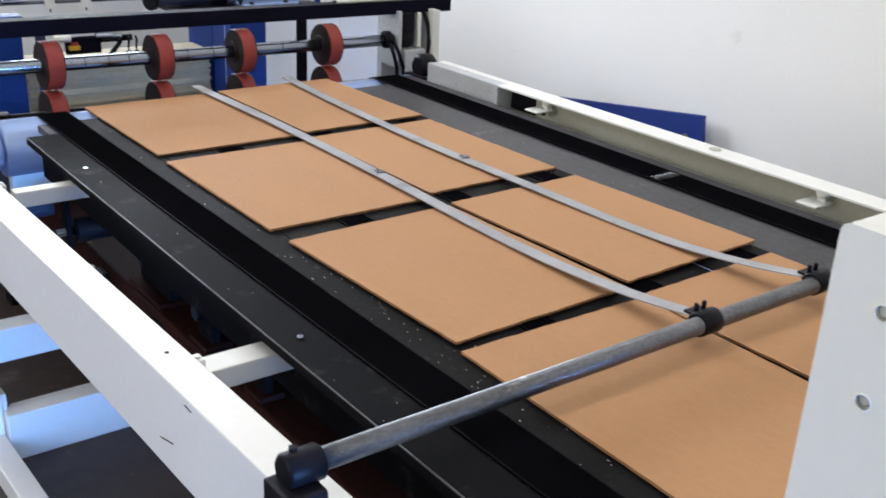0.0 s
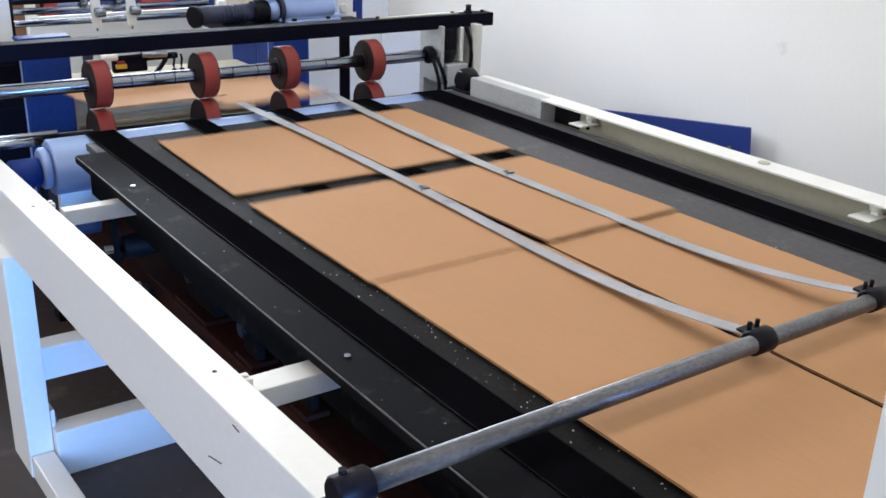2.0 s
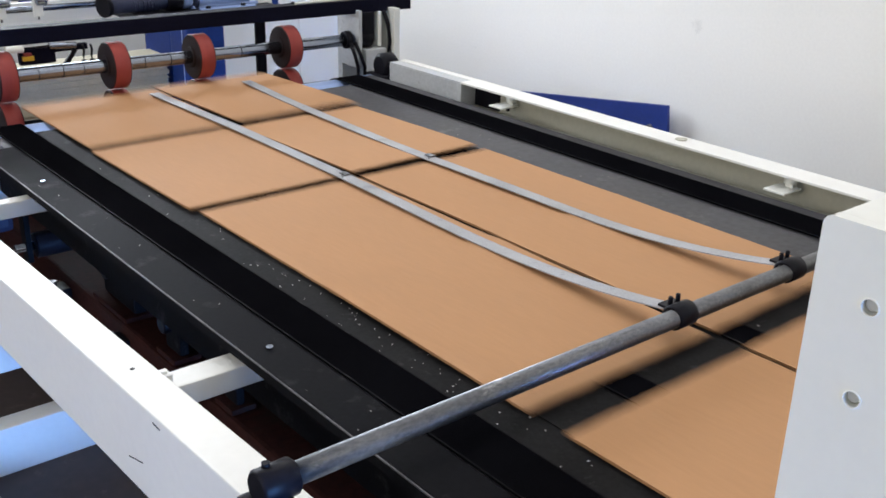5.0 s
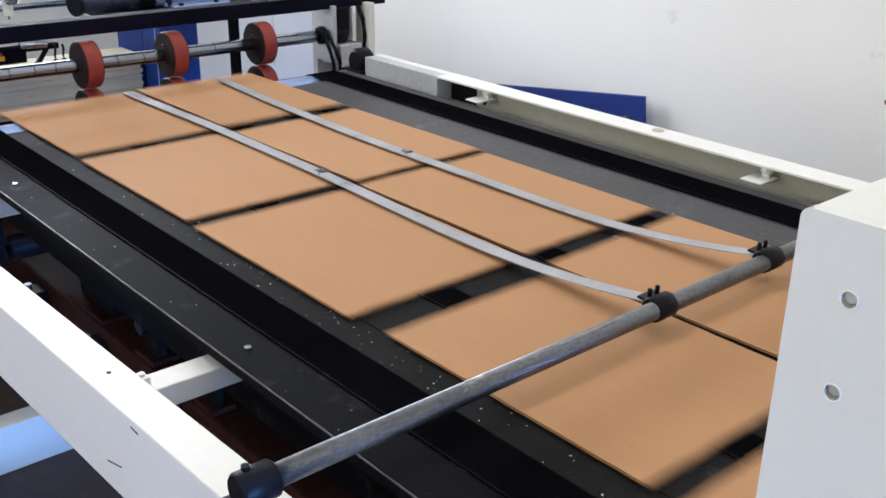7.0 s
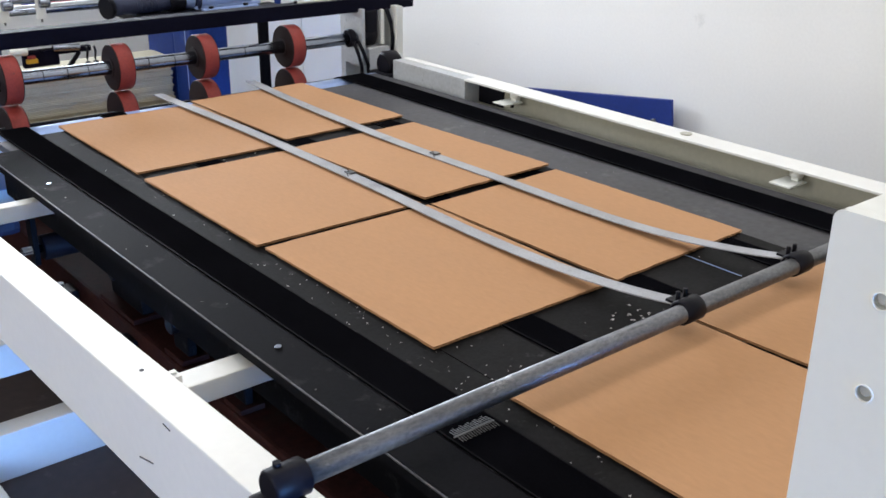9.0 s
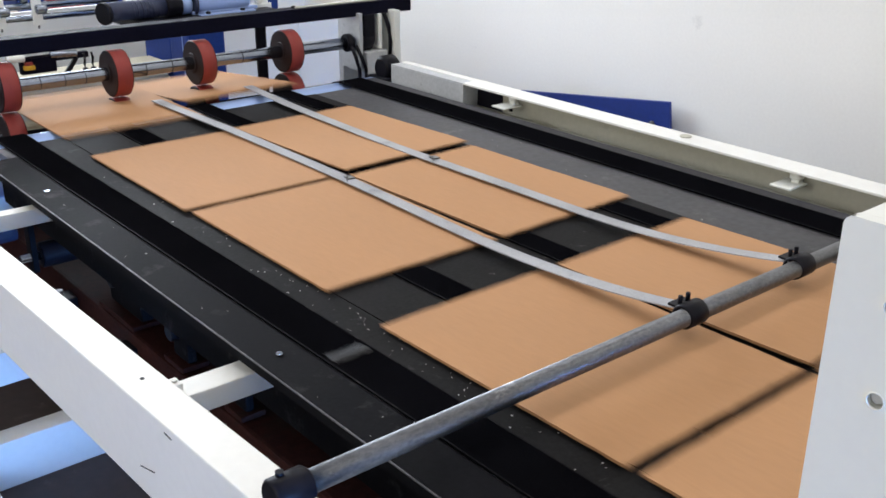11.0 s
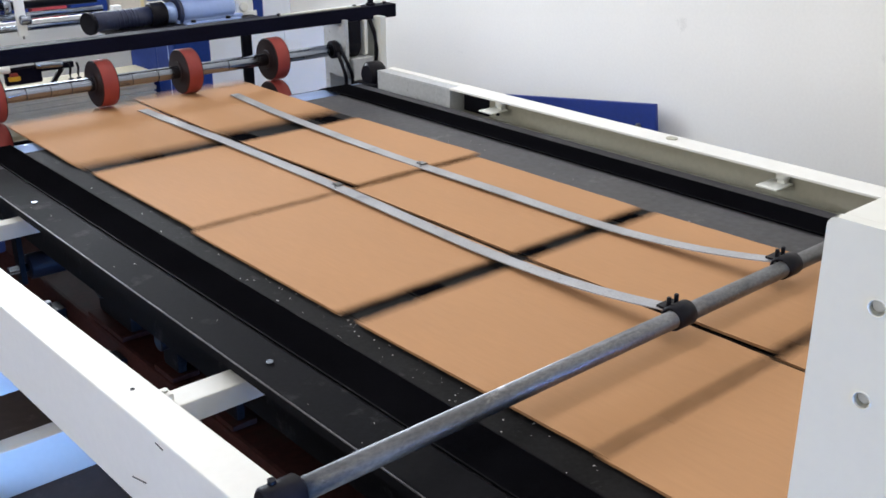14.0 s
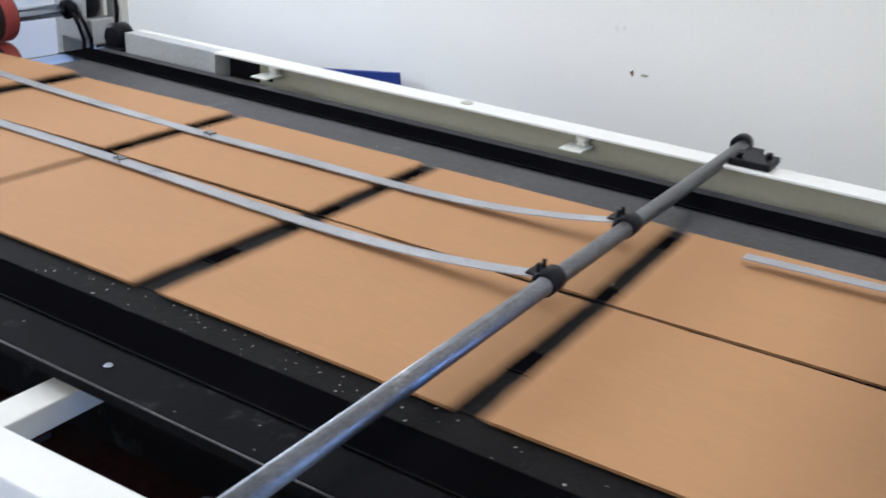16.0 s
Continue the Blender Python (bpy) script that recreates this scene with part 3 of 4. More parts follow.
# blue columns of the machine behind
COLX, COLY = 1.062, 2.88
for x0, x1, y0, y1, z1 in ((COLX, COLX + 0.163, 2.45, 2.62, 0.93), (0.115, 0.288, 2.58, 2.64, 0.955)):
    bc = thing("blue_column", "blue enamelled machine column behind the rollers", "column", "blue columns")
    part("body", B(x0, x1, y0, y1, 0, z1, bevel=0.012), BLUE, bc)
    part("cap", B(x0 - 0.012, x1 + 0.006, y0 - 0.008, y1 + 0.008, z1, z1 + 0.012, bevel=0.003), BLUE, bc)
    if x0 > 0.5:
        part("rear_body", B(x0 + 0.004, x1 - 0.004, y1 + 0.001, COLY, 0, 0.872, bevel=0.012), BLUE, bc)
        part("seam", B(x0 - 0.0015, x0 + 0.001, y0 + 0.05, y0 + 0.054, 0.0, z1 - 0.02), MOTOR, bc, "pale joint between two plates")

dk = thing("machine_housing", "dark navy machine housing behind the feed shaft", "housing")
part("panel", B(-0.48, 0.108, 2.60, 2.66, 0.0, 0.93, bevel=0.004), NAVY, dk)
part("trim", B(0.109, 0.114, 2.598, 2.66, 0.0, 0.93), MOTOR, dk, "pale blue edge strip")
for z in (0.70, 0.78, 0.86):
    part("rib", B(-0.46, 0.09, 2.592, 2.5995, z, z + 0.012), NAVY, dk)

gp = thing("guard_panel", "pale sheet guard standing behind the board stack", "panel")
part("sheet", B(0.32, 2.1, 3.30, 3.32, 0.0, 0.93, bevel=0.003), WHITE_BRIGHT, gp)
part("low_sheet", B(2.102, 2.70, 3.30, 3.32, 0.0, 0.80, bevel=0.003), WHITE_BRIGHT, gp)
part("low_rail", B(2.102, 2.70, 3.295, 3.325, 0.801, 0.82, bevel=0.003), WHITE_BRIGHT, gp)
for x in (0.32, 1.2, 2.06):
    part("post", B(x, x + 0.04, 3.322, 3.36, 0.0, 0.95), WHITE_CLEAN, gp)

# the motor on its bracket
mo = thing("electric_motor", "blue-grey electric motor with cooling ribs behind the beam", "motor")
MX, MY, MZ = 1.30, 2.95, 1.125
part("body", T((MX, MY, MZ), (MX + 0.22, MY, MZ), 0.105, 40, bevel=0.010), MOTOR, mo)
for k in range(20):
    o = part("rib", B(MX + 0.02, MX + 0.20, -0.003, 0.003, 0.100, 0.117), MOTOR, mo)
    o.matrix_local = Matrix.Translation((0, MY, MZ)) @ Matrix.Rotation(2 * math.pi * k / 20, 4, "X")
part("fan_cover", T((MX + 0.22, MY, MZ), (MX + 0.31, MY, MZ), 0.118, 40, bevel=0.022), MOTOR, mo, "rounded fan cover")
part("flange", T((MX - 0.018, MY, MZ), (MX, MY, MZ), 0.128, 40, bevel=0.004), HOSE, mo, "dark mounting flange")
part("front_cover", T((MX - 0.115, MY, MZ), (MX - 0.018, MY, MZ), 0.115, 40, bevel=0.022), MOTOR, mo)
part("blower", T((MX + 0.002, 2.87, 0.965), (MX + 0.26, 2.87, 0.965), 0.052, 36, bevel=0.006), MOTOR, mo, "pale blue cylinder under the motor")
part("blower_end", T((MX - 0.012, 2.87, 0.965), (MX + 0.004, 2.87, 0.965), 0.060, 36, bevel=0.003), HOSE, mo, "dark end ring")
part("foot", B(MX - 0.02, MX + 0.30, 2.83, 3.07, 0.9182, 0.932, bevel=0.003), MOTOR, mo)
part("terminal_box", B(MX + 0.06, MX + 0.17, 2.80, 2.87, 1.09, 1.19, bevel=0.006), MOTOR, mo)
part("nameplate", B(MX + 0.165, MX + 0.205, 2.840, 2.844, 1.060, 1.075), CHALK, mo, "small pale nameplate")
part("lid_bolt", T((MX + 0.08, 2.795, 1.175), (MX + 0.08, 2.80, 1.175), 0.006, 8), STEEL, mo)
part("lid_bolt", T((MX + 0.15, 2.795, 1.175), (MX + 0.15, 2.80, 1.175), 0.006, 8), STEEL, mo)
mb = thing("motor_bracket", "white bracket plate with bolts beside the motor", "bracket")
part("plate", B(1.585, 1.675, 2.86, 2.88, 0.90, 1.35, bevel=0.01), WHITE_BRIGHT, mb)
part("gusset", B(1.555, 1.6845, 2.85, 2.8595, 0.90, 0.935, bevel=0.004), WHITE_BRIGHT, mb)
for z in (0.955, 1.041):
    part("bolt", T((1.620, 2.845, z), (1.620, 2.87, z), 0.022, 20, bevel=0.004), WHITE_CLEAN, mb)
part("bolt", T((1.620, 2.840, 1.041), (1.620, 2.846, 1.041), 0.010, 12), BLACK, mb, "dark bolt head")
part("blue_edge", B(1.676, 1.725, 2.86, 2.92, 0.90, 1.35, bevel=0.004), BLUE, mb, "blue painted edge")
mp_ = thing("motor_shelf", "black steel shelf under the motor", "shelf")
part("shelf", B(1.02, 1.66, 2.78, 3.12, 0.880, 0.918, bevel=0.003), BLACK, mp_)
part("support", B(1.12, 1.20, 2.90, 3.0, 0.0, 0.880), BLACK, mp_)
part("plate", B(1.29, 1.56, 2.775, 2.80, 0.9182, 0.925, bevel=0.001), MOTOR, mp_, "pale blue mounting strip")
for x in (1.33, 1.50):
    part("bolt", T((x, 2.787, 0.925), (x, 2.787, 0.934), 0.012, 6), BLACK, mp_)
ho = thing("air_hose", "thick dark blue ribbed air hose with a torn dark mouth", "hose")
line = [(0.90, 2.86, 0.958), (0.96, 2.87, 0.962), (1.03, 2.88, 0.957), (1.10, 2.88, 0.958), (1.17, 2.87, 0.962)]
part("hose", pipe_along(bmesh.new(), line, 0.040, 20), HOSE, ho)
for k in range(9):
    x = 1.00 + 0.018 * k + 0.004 * math.sin(5.0 * k)
    part("ring", T((x, 2.878, 0.958), (x + 0.006, 2.878, 0.9585), 0.0415 + 0.0010 * math.sin(3.0 * k), 20, bevel=0.002), HOSE, ho)
part("mouth", T((0.885, 2.855, 0.957), (0.905, 2.861, 0.958), 0.046, 18), BLACK, ho)
part("coupling", T((1.165, 2.87, 0.962), (1.235, 2.87, 0.962), 0.052, 24, bevel=0.006), BLACK, ho, "black ribbed coupling")
part("collar", T((1.235, 2.87, 0.963), (1.282, 2.87, 0.964), 0.045, 24, bevel=0.006), ROLL, ho, "bright collar")

# white machine post, rods and hangers behind
wp = thing("machine_upright", "white painted upright of the machine behind", "machine post")
part("post", B(-0.10, 0.155, 2.86, 3.0, 0.0, 1.6, bevel=0.006), WHITE_BRIGHT, wp)
part("edge", B(0.155, 0.165, 2.86, 3.0, 0.885, 1.6), BLACK, wp)
part("blue_cap", B(0.165, 0.20, 2.88, 2.98, 1.06, 1.6, bevel=0.004), BLUE, wp)
for z, y, mat_, r in ((1.090, 3.10, CHROME, 0.014), (1.028, 3.12, BLACK, 0.017), (0.992, 3.06, CHROME, 0.014), (0.946, 3.04, CHROME, 0.013), (1.17, 3.1, CHROME, 0.014)):
    rd = thing("guide_rod", "round steel guide rod of the stacker", "rod", "guide rods")
    part("rod", T((0.12, y, z), (1.04, y, z - 0.006), r, 20), mat_, rd)
for x in (0.518, 0.666):
    hg = thing("hanger_plate", "white painted hanger plate on the guide rods", "hanger", "hanger plates")
    part("plate", B(x - 0.019, x + 0.019, 2.98, 3.0, 0.918, 1.5, bevel=0.004), WHITE_BRIGHT, hg)
    part("hook", T((x, 2.99, 0.905), (x, 2.99, 0.9175), 0.004, 8), STEEL, hg)
    part("knuckle", T((x - 0.012, 2.965, 0.985), (x + 0.030, 2.965, 0.985), 0.020, 18, bevel=0.004), CHROME, hg)
    part("clamp", T((x - 0.05, 3.05, 1.03), (x - 0.020, 3.05, 1.03), 0.035, 20, bevel=0.004), CHROME, hg)
    part("clamp", T((x - 0.05, 3.1, 1.10), (x - 0.020, 3.1, 1.10), 0.03, 20, bevel=0.004), CHROME, hg)

# small fittings hanging behind the shaft
fit_ = thing("pusher_unit", "dark navy pneumatic pusher with cylinders and hanging cables", "machine unit")
part("post", B(0.292, 0.322, 2.41, 2.44, 0.0, 0.925), HOSE, fit_)
part("rail", B(0.292, 0.66, 2.41, 2.44, 0.9255, 0.95, bevel=0.003), NAVY, fit_)
part("body", B(0.392, 0.520, 2.405, 2.435, 0.845, 0.9045, bevel=0.006), NAVY, fit_)
part("arm", B(0.500, 0.640, 2.405, 2.43, 0.882, 0.9045, bevel=0.004), NAVY, fit_)
part("cylinder", T((0.493, 2.388, 0.910), (0.590, 2.388, 0.904), 0.012, 20, bevel=0.002), CHROME, fit_, "bright pneumatic cylinder")
part("cylinder", T((0.340, 2.388, 0.912), (0.402, 2.388, 0.908), 0.013, 20, bevel=0.002), WHITE_CLEAN, fit_, "short white cylinder")
part("rod", T((0.400, 2.388, 0.909), (0.495, 2.388, 0.910), 0.004, 10), BLACK, fit_)
part("switch", B(0.397, 0.436, 2.385, 2.404, 0.864, 0.880, bevel=0.003), YELLOW, fit_, "yellow switch cap")
part("switch_cap", B(0.403, 0.430, 2.386, 2.404, 0.8802, 0.892, bevel=0.003), RED, fit_, "red switch cap")
brace = part("brace", B(-0.008, 0.008, -0.006, 0.006, 0.0, 0.105), BLACK, fit_)
brace.matrix_local = pose(0.532, 2.42, 0.80, 0, 38, 0)
for x in (0.618, 0.648):
    part("cable", pipe_along(bmesh.new(), [(x, 2.40, 0.90), (x + 0.004, 2.40, 0.88), (x, 2.40, 0.86), (x + 0.003, 2.40, 0.835)], 0.005, 8), BLACK, fit_)
    part("plug", B(x - 0.006, x + 0.010, 2.393, 2.407, 0.832, 0.846, bevel=0.002), BLACK, fit_)

# shelves of goods far behind
rk = thing("goods_rack", "low rack with piled goods at the back of the hall", "rack")
part("shelf", B(-0.8, 2.2, 5.0, 5.6, 0.36, 0.40), WHITE_CLEAN, rk)
for x in (-0.8, 0.7, 2.14):
    part("upright", B(x, x + 0.06, 5.0, 5.06, 0, 1.7), WHITE_CLEAN, rk)
part("shelf", B(-0.8, 2.2, 5.0, 5.6, 1.02, 1.05), WHITE_CLEAN, rk)
random.seed(11)
x = -0.75
while x < 2.1:
    w = random.uniform(0.10, 0.26)
    for z0 in (0.40, 1.05):
        g = thing("packed_goods", "packed goods lying on the rack", "package", "goods on the rack")
        m_ = random.choice((REDPACK, BROWNPACK, CLOTH, BLUE, BROWNPACK, REDPACK, BLUE))
        part("pack", B(x, x + w - 0.015, 5.02, 5.4, z0, z0 + random.uniform(0.28, 0.55), bevel=0.02), m_, g)
    x += w

# ---- gantry near the camera: end plate with four holes, open trough beam ----
ga = thing("gantry", "white painted steel gantry with an open trough beam and bolt holes", "gantry")
gx, gz = -0.138, 1.408


def holed_plate(x0, x1, y0, y1, z0, z1, holes, r, n=24):
    """A plate across x with round holes through it, cut in strips round each hole."""
    bm = bmesh.new()
    ys = sorted({y0, y1} | {h[0] - 0.016 for h in holes} | {h[0] + 0.016 for h in holes})
    zs = sorted({z0, z1} | {h[1] - 0.016 for h in holes} | {h[1] + 0.016 for h in holes})
    grid = {}

    def vert(x, y, z):
        key = (round(x, 5), round(y, 5), round(z, 5))
        if key not in grid:
            grid[key] = bm.verts.new(key)
        return grid[key]

    for ya, yb in zip(ys, ys[1:]):
        for za, zb in zip(zs, zs[1:]):
            hit = [h for h in holes if ya < h[0] < yb and za < h[1] < zb]
            for x in (x0, x1):
                if not hit:
                    bm.faces.new([vert(x, ya, za), vert(x, yb, za), vert(x, yb, zb), vert(x, ya, zb)])
                else:
                    hy, hz = hit[0]
                    ring = [(hy + r * math.cos(2 * math.pi * i / n), hz + r * math.sin(2 * math.pi * i / n)) for i in range(n)]
                    sq = []
                    for i in range(n):
                        c, s = math.cos(2 * math.pi * i / n), math.sin(2 * math.pi * i / n)
                        k = 0.016 / max(abs(c), abs(s))
                        sq.append((hy + k * c, hz + k * s))
                    for i in range(n):
                        j = (i + 1) % n
                        q = [vert(x, *ring[i]), vert(x, *ring[j]), vert(x, *sq[j]), vert(x, *sq[i])]
                        bm.faces.new(q)
            if hit:
                hy, hz = hit[0]
                for i in range(n):
                    a, b = 2 * math.pi * i / n, 2 * math.pi * (i + 1) / n
                    bm.faces.new([vert(x0, hy + r * math.cos(a), hz + r * math.sin(a)), vert(x0, hy + r * math.cos(b), hz + r * math.sin(b)),
                                  vert(x1, hy + r * math.cos(b), hz + r * math.sin(b)), vert(x1, hy + r * math.cos(a), hz + r * math.sin(a))])
    for ya, yb in zip(ys, ys[1:]):
        for z in (z0, z1):
            bm.faces.new([vert(x0, ya, z), vert(x1, ya, z), vert(x1, yb, z), vert(x0, yb, z)])
    for za, zb in zip(zs, zs[1:]):
        for y in (y0, y1):
            bm.faces.new([vert(x0, y, za), vert(x1, y, za), vert(x1, y, zb), vert(x0, y, zb)])
    return bm


HOLES = [(-1.033, 1.355), (-1.033, 1.287), (-1.091, 1.355), (-1.091, 1.287)]
plate = holed_plate(gx, gx + 0.010, -1.34, -0.991, 0.0, gz, HOLES, 0.0058)
corner = [e for e in plate.edges if all(abs(v.co.y + 0.991) < 1e-4 and abs(v.co.z - gz) < 1e-4 for v in e.verts)]
bmesh.ops.bevel(plate, geom=corner, offset=0.007, segments=4, affect="EDGES", profile=0.5)
part("end_plate", plate, WHITE_CLEAN, ga)
for hy, hz in HOLES:
    part("hole_rim", tube(bmesh.new(), (gx - 0.0007, hy, hz), (gx + 0.003, hy, hz), 0.0068, 28, inner=0.0057), WHITE_CLEAN, ga, "chamfered rim of a bolt hole")
    # plug added behind each hole for the shade inside it
    part("hole_plug", T((gx + 0.004, hy + 0.001, hz + 0.0005), (gx + 0.012, hy + 0.001, hz + 0.0005), 0.0048, 16, bevel=0.0008), WORN, ga, "grey plug added to darken the hole")
part("front_wall", B(gx + 0.010, 1.60, -0.999, -0.991, 1.06, gz - 0.0065), WHITE_CLEAN, ga)
part("back_wall", B(gx + 0.010, 1.60, -1.34, -1.332, 1.06, gz - 0.004), WHITE_CLEAN, ga)
part("floor_plate", B(gx + 0.010, 1.60, -1.332, -0.999, 1.06, 1.068), WHITE_CLEAN, ga)
part("top_flange", B(gx + 0.010, 1.60, -1.057, -0.9965, gz - 0.004, gz, bevel=0.001), WHITE_CLEAN, ga)
part("top_flange", B(gx + 0.010, 1.60, -1.34, -1.274, gz - 0.004, gz, bevel=0.001), WHITE_CLEAN, ga)
part("top_strip", B(gx + 0.010, gx + 0.035, -1.274, -1.057, gz - 0.004, gz, bevel=0.001), WHITE_CLEAN, ga)
part("column", B(gx + 0.010, 0.0, -1.33, -1.0, 0.0, 1.06), WHITE_CLEAN, ga)
part("column", B(1.50, 1.60, -1.34, -0.991, 0.0, 1.06), WHITE_CLEAN, ga)

# short strap that hangs from the gantry over the boards
gs = thing("gantry_strap", "short grey webbing strap reaching out from under the gantry", "strap")
pts = [(0.965 + 0.02 * (u - 0.5), -0.60 - 0.62 * u, 0.872 + 0.012 * u + 0.06 * max(0.0, u - 0.55) ** 2) for u in np.linspace(0, 1, 24)]
part("webbing", sweep(bmesh.new(), pts, 0.030, 0.0022), WEB, gs)
part("hanger", B(0.955, 0.995, -1.225, -1.215, 0.890, 1.0598), STEEL, gs, "steel hanger under the beam")

# supply table for the waiting boards
ft = thing("supply_table", "plain white table that carries the waiting boards", "table")
part("top", B(0.15, 1.10, -3.0, -1.99, 0.83, 0.8495, bevel=0.003), WHITE_CLEAN, ft)
for x in (0.17, 1.02):
    for y in (-2.98, -2.06):
        part("leg", B(x, x + 0.06, y, y + 0.06, 0, 0.83), WHITE_CLEAN, ft)

# paper scraps on the bed and plate
random.seed(21)
scrap = bmesh.new()
for k in range(150):
    if k < 60:
        x, y = random.uniform(0.136, 0.197), random.gauss(-0.02, 0.33)
    elif k < 80:
        x, y = random.uniform(0.2, 1.15), random.uniform(-0.6, 1.4)
    elif k < 104:
        x, y = random.gauss(0.55, 0.03), random.gauss(-0.285, 0.02)
    elif k < 116:
        x, y = random.gauss(0.43, 0.05), random.gauss(0.985, 0.012)
    elif k < 130:
        x, y = random.uniform(0.14, 0.32), random.gauss(-0.25, 0.05)
    elif k < 140:
        x, y = random.uniform(1.06, 1.19), random.uniform(-0.5, 1.0)
    else:
        x, y = random.uniform(-0.03, 0.04), random.uniform(-0.7, 1.2)
    z = 0.8485 if x < 0.044 else BEDZ + 0.003
    a, s = random.uniform(0, 6.28), random.uniform(0.0008, 0.0026) * (1.7 if 80 <= k < 116 else 1.0)
    v = [scrap.verts.new((x + s * f * math.cos(a + b), y + s * f * math.sin(a + b), z + h)) for b, f, h in ((0, 1, 0), (1.7, 0.8, 0.0008), (3.1, 1.1, 0), (4.6, 0.7, 0.0012))]
    scrap.faces.new(v)
tagged(part("paper_dust", scrap, CHALK), "pale paper scraps scattered on the dark bed", "scraps", kind="stuff")

# ---- corrugated boards ----
LEN = 0.549


def board(x0, x1, label):
    """One corrugated board: two liners and a fluted middle, origin at its trailing edge."""
    ob = thing("corrugated_board", label, "cardboard sheet", "boards on the conveyor")
    rim = []
    for a, b in (((x0, 0), (x1, 0)), ((x1, 0), (x1, LEN)), ((x1, LEN), (x0, LEN)), ((x0, LEN), (x0, 0))):
        for i in range(26):
            f = (i + random.uniform(-0.3, 0.3)) / 26 if i else 0
            rim.append((a[0] + (b[0] - a[0]) * f + random.uniform(-0.0011, 0.0011), a[1] + (b[1] - a[1]) * f + random.uniform(-0.0011, 0.0011)))
    for name, z in (("top_liner", THICK - 0.0008), ("bottom_liner", 0.0)):
        liner = bmesh.new()
        low, high = ([liner.verts.new((x, y, h)) for x, y in rim] for h in (z, z + 0.0008))
        liner.faces.new(high)
        liner.faces.new(low[::-1])
        for i in range(len(rim)):
            j = (i + 1) % len(rim)
            liner.faces.new((low[i], low[j], high[j], high[i]))
        part(name, liner, CARD, ob)
    bm = bmesh.new()
    n = 60
    rows = []
    for i in range(n + 1):
        z = 0.0008 + (THICK - 0.0016) * (0.5 + 0.5 * math.cos(math.pi * i))
        rows.append([bm.verts.new((x0 + 0.002 + (x1 - x0 - 0.004) * i / n, y, z)) for y in (0.0015, LEN - 0.0015)])
    for a, b in zip(rows, rows[1:]):
        bm.faces.new((a[0], b[0], b[1], a[1]))
    box(bm, x0 + 0.004, x1 - 0.004, 0.004, LEN - 0.004, 0.0009, THICK - 0.0009)
    part("fluting", bm, CARD_EDGE, ob)
    return ob


# belt travel in metres by seconds: rest, start, steady run, stop, rest, start, steady run
TRAVEL = ((0, 0), (0.6, 0), (0.8, 0.05), (1.0, 0.205), (1.25, 0.46), (1.5, 0.80), (2.0, 1.60), (2.5, 2.46), (3.0, 3.31),
          (3.5, 4.15), (4.0, 5.0), (4.5, 5.86), (5.0, 6.72), (7.5, 10.98), (7.8, 11.47), (8.0, 11.745), (8.15, 11.795),
          (8.4, 11.80), (10.5, 11.80), (10.75, 11.88), (11.0, 12.12), (11.3, 12.60), (11.5, 12.93), (16.0, 20.58))


def travel(t):
    """Smooth, never backwards, between the times of the table."""
    x, y = [a for a, _ in TRAVEL], [b for _, b in TRAVEL]
    h = [b - a for a, b in zip(x, x[1:])]
    d = [(y[i + 1] - y[i]) / h[i] for i in range(len(h))]
    i = max(0, min(len(h) - 1, sum(1 for a in x[1:] if a <= t)))

    def slope(k):
        if k == 0 or k == len(d) or d[k - 1] * d[k] <= 0:
            return d[min(k, len(d) - 1)] if k in (0, len(d)) else 0.0
        return 2 * d[k - 1] * d[k] / (d[k - 1] + d[k])

    u = (t - x[i]) / h[i]
    m0, m1 = slope(i) * h[i], slope(i + 1) * h[i]
    return (2 * u ** 3 - 3 * u * u + 1) * y[i] + (u ** 3 - 2 * u * u + u) * m0 + (3 * u * u - 2 * u ** 3) * y[i + 1] + (u ** 3 - u * u) * m1


# trailing edge of each row of boards at the start
ROWS = (1.058, 0.458, -0.172, -0.742, -1.37, -1.92, -2.465, -3.06, -3.66, -4.27, -4.89, -5.48, -6.053, -6.63,
        -7.13, -7.76, -8.36, -8.96, -9.56, -10.16, -10.79, -11.40, -11.975, -12.70, -13.27, -13.74, -14.29, -14.865,
        -15.43, -15.915, -16.535, -17.095, -17.70, -18.262, -18.72, -19.29, -19.845, -20.405, -21.015, -21.61)
left_board = board(0.197, 0.620, "brown corrugated board, wider piece, flat on the belts")
right_board = board(0.634, 1.047, "brown corrugated board lying next to its neighbour on the belts")
# rows that lie still in view: how far each board sits ahead of its row, and its turn in degrees
SET = {(0, 0): (0.010, 0.2), (0, 1): (0.030, 1.2), (1, 0): (-0.002, 0.0), (1, 1): (0.028, 1.0), (2, 0): (0.010, 1.4),
       (2, 1): (0.032, 1.4), (3, 0): (-0.004, -1.4), (3, 1): (0.003, 0.5), (20, 0): (-0.012, -0.4), (20, 1): (0.028, 1.2),
       (21, 0): (-0.006, -0.4), (21, 1): (0.010, 1.2), (22, 0): (0.005, -0.4), (22, 1): (0.008, 1.2)}
boards = []
random.seed(8)
for k in range(len(ROWS)):
    dx = random.uniform(-0.014, 0.006)
    for src, gap in ((left_board, 0.0), (right_board, random.uniform(-0.012, 0.016))):
        ob = src if k == 0 else copy_thing(src, Matrix())
        side_k = 0 if src is left_board else 1
        gap, skew = SET.get((k, side_k), (gap, random.uniform(-0.4, 0.5) + 0.7 * side_k))
        boards.append((ob, k, dx, gap, skew, 0.41 + 0.43 * side_k))

IN_Y, OUT_Y, TOP = -2.95, 1.95, 0.585


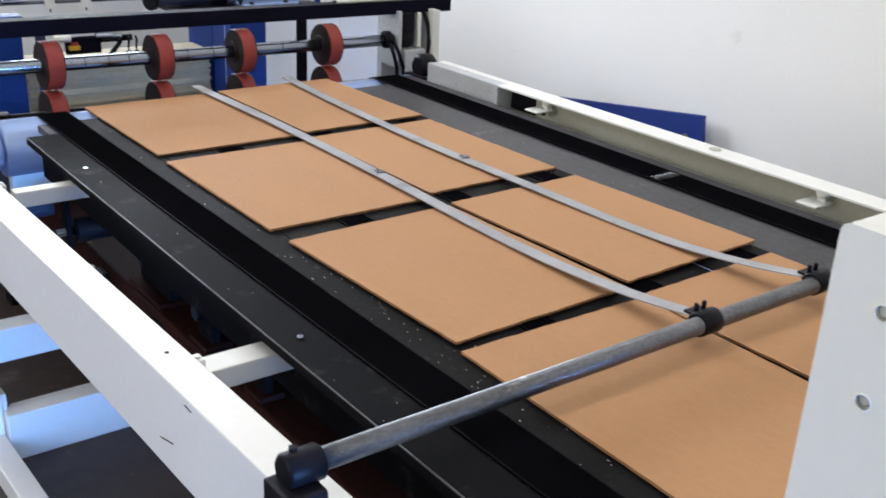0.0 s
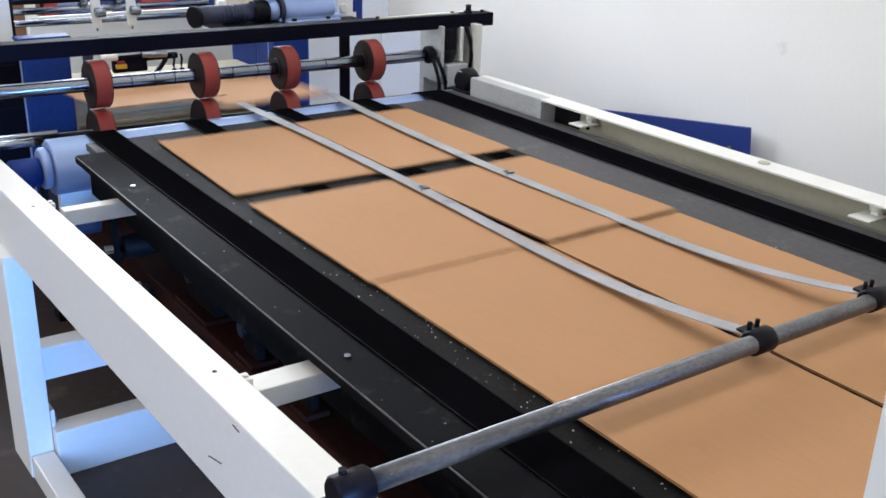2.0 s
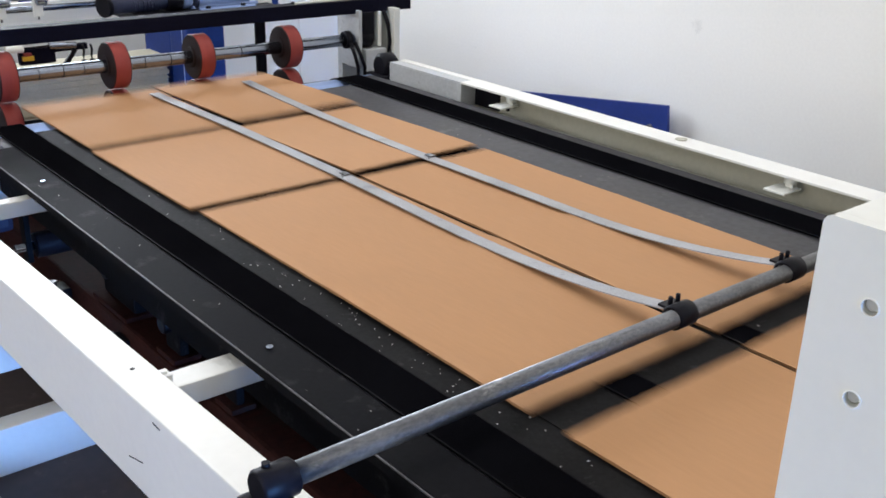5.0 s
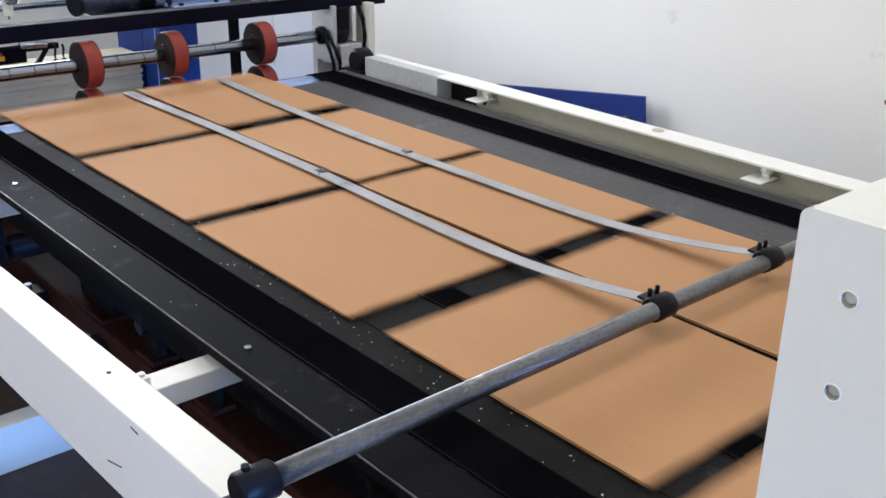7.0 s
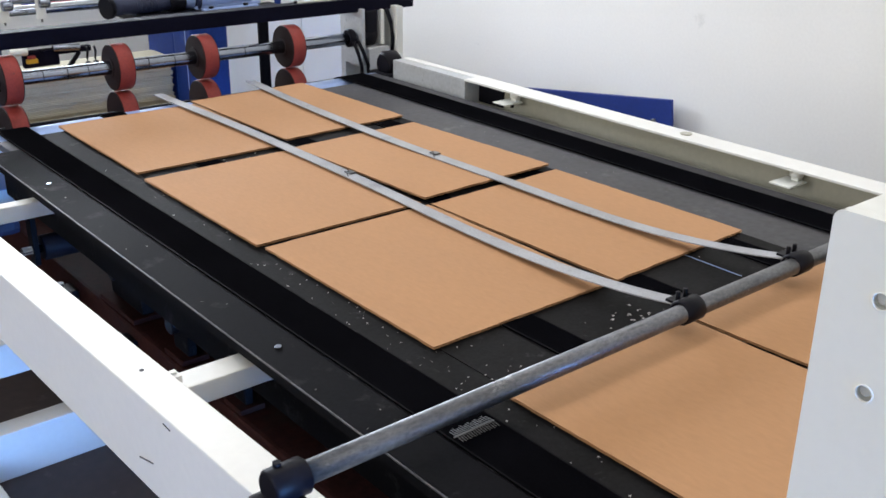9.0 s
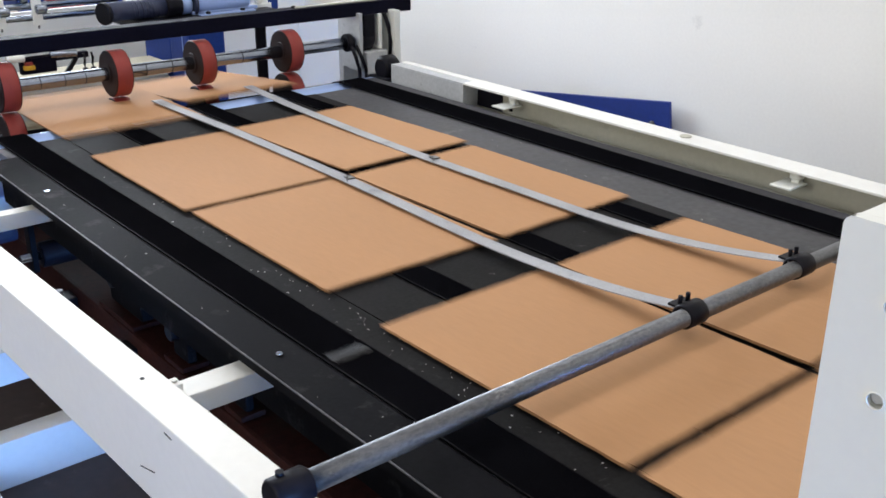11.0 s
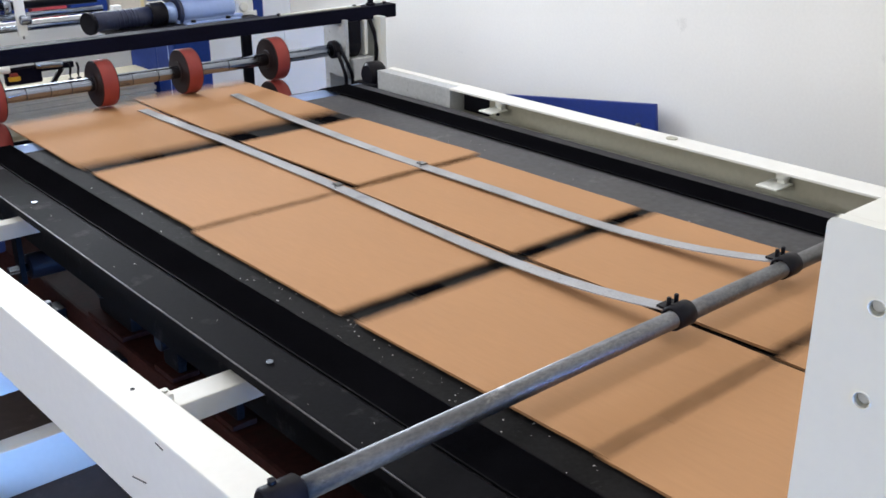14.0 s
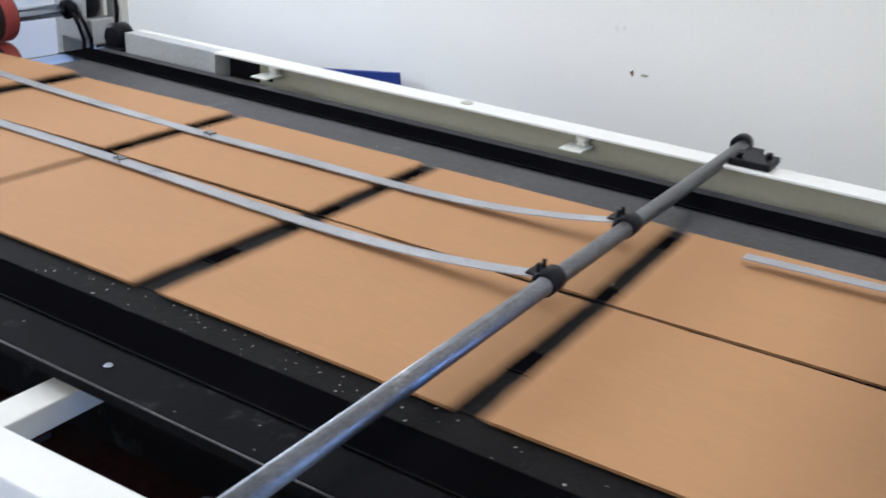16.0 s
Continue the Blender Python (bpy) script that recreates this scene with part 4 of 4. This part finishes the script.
def landed(t):
    """How many rows lie on the pile by then; the pile sinks as it grows."""
    return sum(max(0.0, min(1.0, (r + travel(t) - 1.42) / 0.16)) for r in ROWS)


LANDED = [landed(i / 10) for i in range(161)]


# a row that laps far onto the one before it rides up on it; one that only just meets it slips under its tail
LEADS, TAILS = [0.0] * len(ROWS), [0.0] * len(ROWS)
for k, (a, b) in enumerate(zip(ROWS, ROWS[1:])):
    if a - b < LEN - 0.02 or k == 5:
        LEADS[k + 1] = 0.0054
    elif a - b < LEN + 0.030:
        TAILS[k] = 0.0064


def board_rows(k, dx, gap, skew, xc):
    """Lies on the supply pile, runs along the belts, through the rollers, drops on the pile beyond."""
    n = len(ROWS)
    tail = TAILS[k] * (0.4 if xc < 0.6 else 1.0)
    tilt = math.degrees(math.asin((LEADS[k] - tail) / LEN))
    out = []
    for i in range(161):
        t = i / 10
        y = ROWS[k] + gap + travel(t)
        y += 2.4 * max(0.0, y - 1.25) + 1.0 * max(0.0, y - 1.25) ** 2
        z = SHEET_Z + tail
        lean = tilt
        if y < -2.35:
            f = max(0.0, min(1.0, (y + 2.95) / 0.6))
            z = SHEET_Z + (n - k) * 0.0047 * (1 - f)
            y = max(y, IN_Y)
            lean = tilt * f
        elif y > 1.45:
            f = min(1.0, (y - 1.45) / 0.25)
            f = f * f * (3 - 2 * f)
            lean = tilt * (1 - f) - 6.5 * f
            z = z + (SHEET_Z + 0.012 - z) * f
        if y > 1.80:
            f = min(1.0, (y - 1.80) / 0.40)
            down = TOP - THICK * 1.05 * max(0.0, LANDED[i] - k)
            z = (SHEET_Z + 0.012) * (1 - f * f) + down * f * f
            y = min(y, OUT_Y + gap * 0.5)
            lean = -6.5 * (1 - f)
        turn = math.sin(radians(skew))
        out.append((t, pose(dx + 0.5 * LEN * turn, y - xc * turn, z, lean, 0, skew)))
    return out


# belt splices that travel with the belts
def splice(x0, x1, label):
    ob = thing("belt_splice", label, "belt joint", "belt splices")
    bm = bmesh.new()
    box(bm, x0 + 0.004, x1 - 0.004, -0.0012, 0.0012, 0, 0.0012)
    n = 16
    for i in range(n):
        x = x0 + 0.008 + (x1 - x0 - 0.016) * i / (n - 1)
        part("wire", pipe_along(bmesh.new(), [(x, -0.015 - 0.002 * (i % 2), 0.0003), (x + 0.0006, 0.0, 0.0018), (x, 0.015 + 0.002 * (i % 3), 0.0003)], 0.0006, 5), STEEL, ob)
    part("lacing", bm, STEEL, ob)
    return ob


LOOP = 2 * (Y1 - Y0) + 2 * math.pi * 0.0835


def splice_rows(start):
    out, r, zc = [], 0.0850, BEDZ + 0.004 - 0.0835
    span = Y1 - Y0
    arc = math.pi * r
    for i in range(16 * 30 + 1):
        t = i / 30
        s = (start - Y0 + travel(t)) % LOOP
        if s < span:
            m = pose(0, Y0 + s, zc + r)
        elif s < span + arc:
            a = (s - span) / r
            m = pose(0, Y1 + r * math.sin(a), zc + r * math.cos(a), -math.degrees(a))
        elif s < 2 * span + arc:
            m = pose(0, Y1 - (s - span - arc), zc - r, -180)
        else:
            a = (s - 2 * span - arc) / r
            m = pose(0, Y0 - r * math.sin(a), zc - r * math.cos(a), -180 - math.degrees(a))
        out.append((t, m))
    return out


SPLICES = [(splice(0.047, 0.130, "bright wire lacing joining the black belt"), 0.245 - travel(4.0)),
           (splice(1.207, 1.301, "bright wire lacing joining the outer black belt"), 0.302)]


def turn_rows(z, r, sign):
    out = []
    for i in range(16 * 30 + 1):
        t = i / 30
        a = sign * math.degrees(travel(t) / r)
        out.append((t, Matrix.Translation((0, WY, z)) @ Matrix.Rotation(radians(0.55), 4, "Y") @ Matrix.Rotation(radians(a), 4, "X")))
    return out


def motions():
    for ob, k, dx, gap, skew, xc in boards:
        walk(ob, board_rows(k, dx, gap, skew, xc))
    for ob, start in SPLICES:
        walk(ob, splice_rows(start))
    for ob in (pt,):
        walk(ob, [(i / 10, pose(0, 0, -THICK * 1.05 * LANDED[i])) for i in range(161)])
    walk(fu, turn_rows(WZ, 0.0745, 1))
    walk(fl, turn_rows(LZ, 0.0735, -1))


motions()
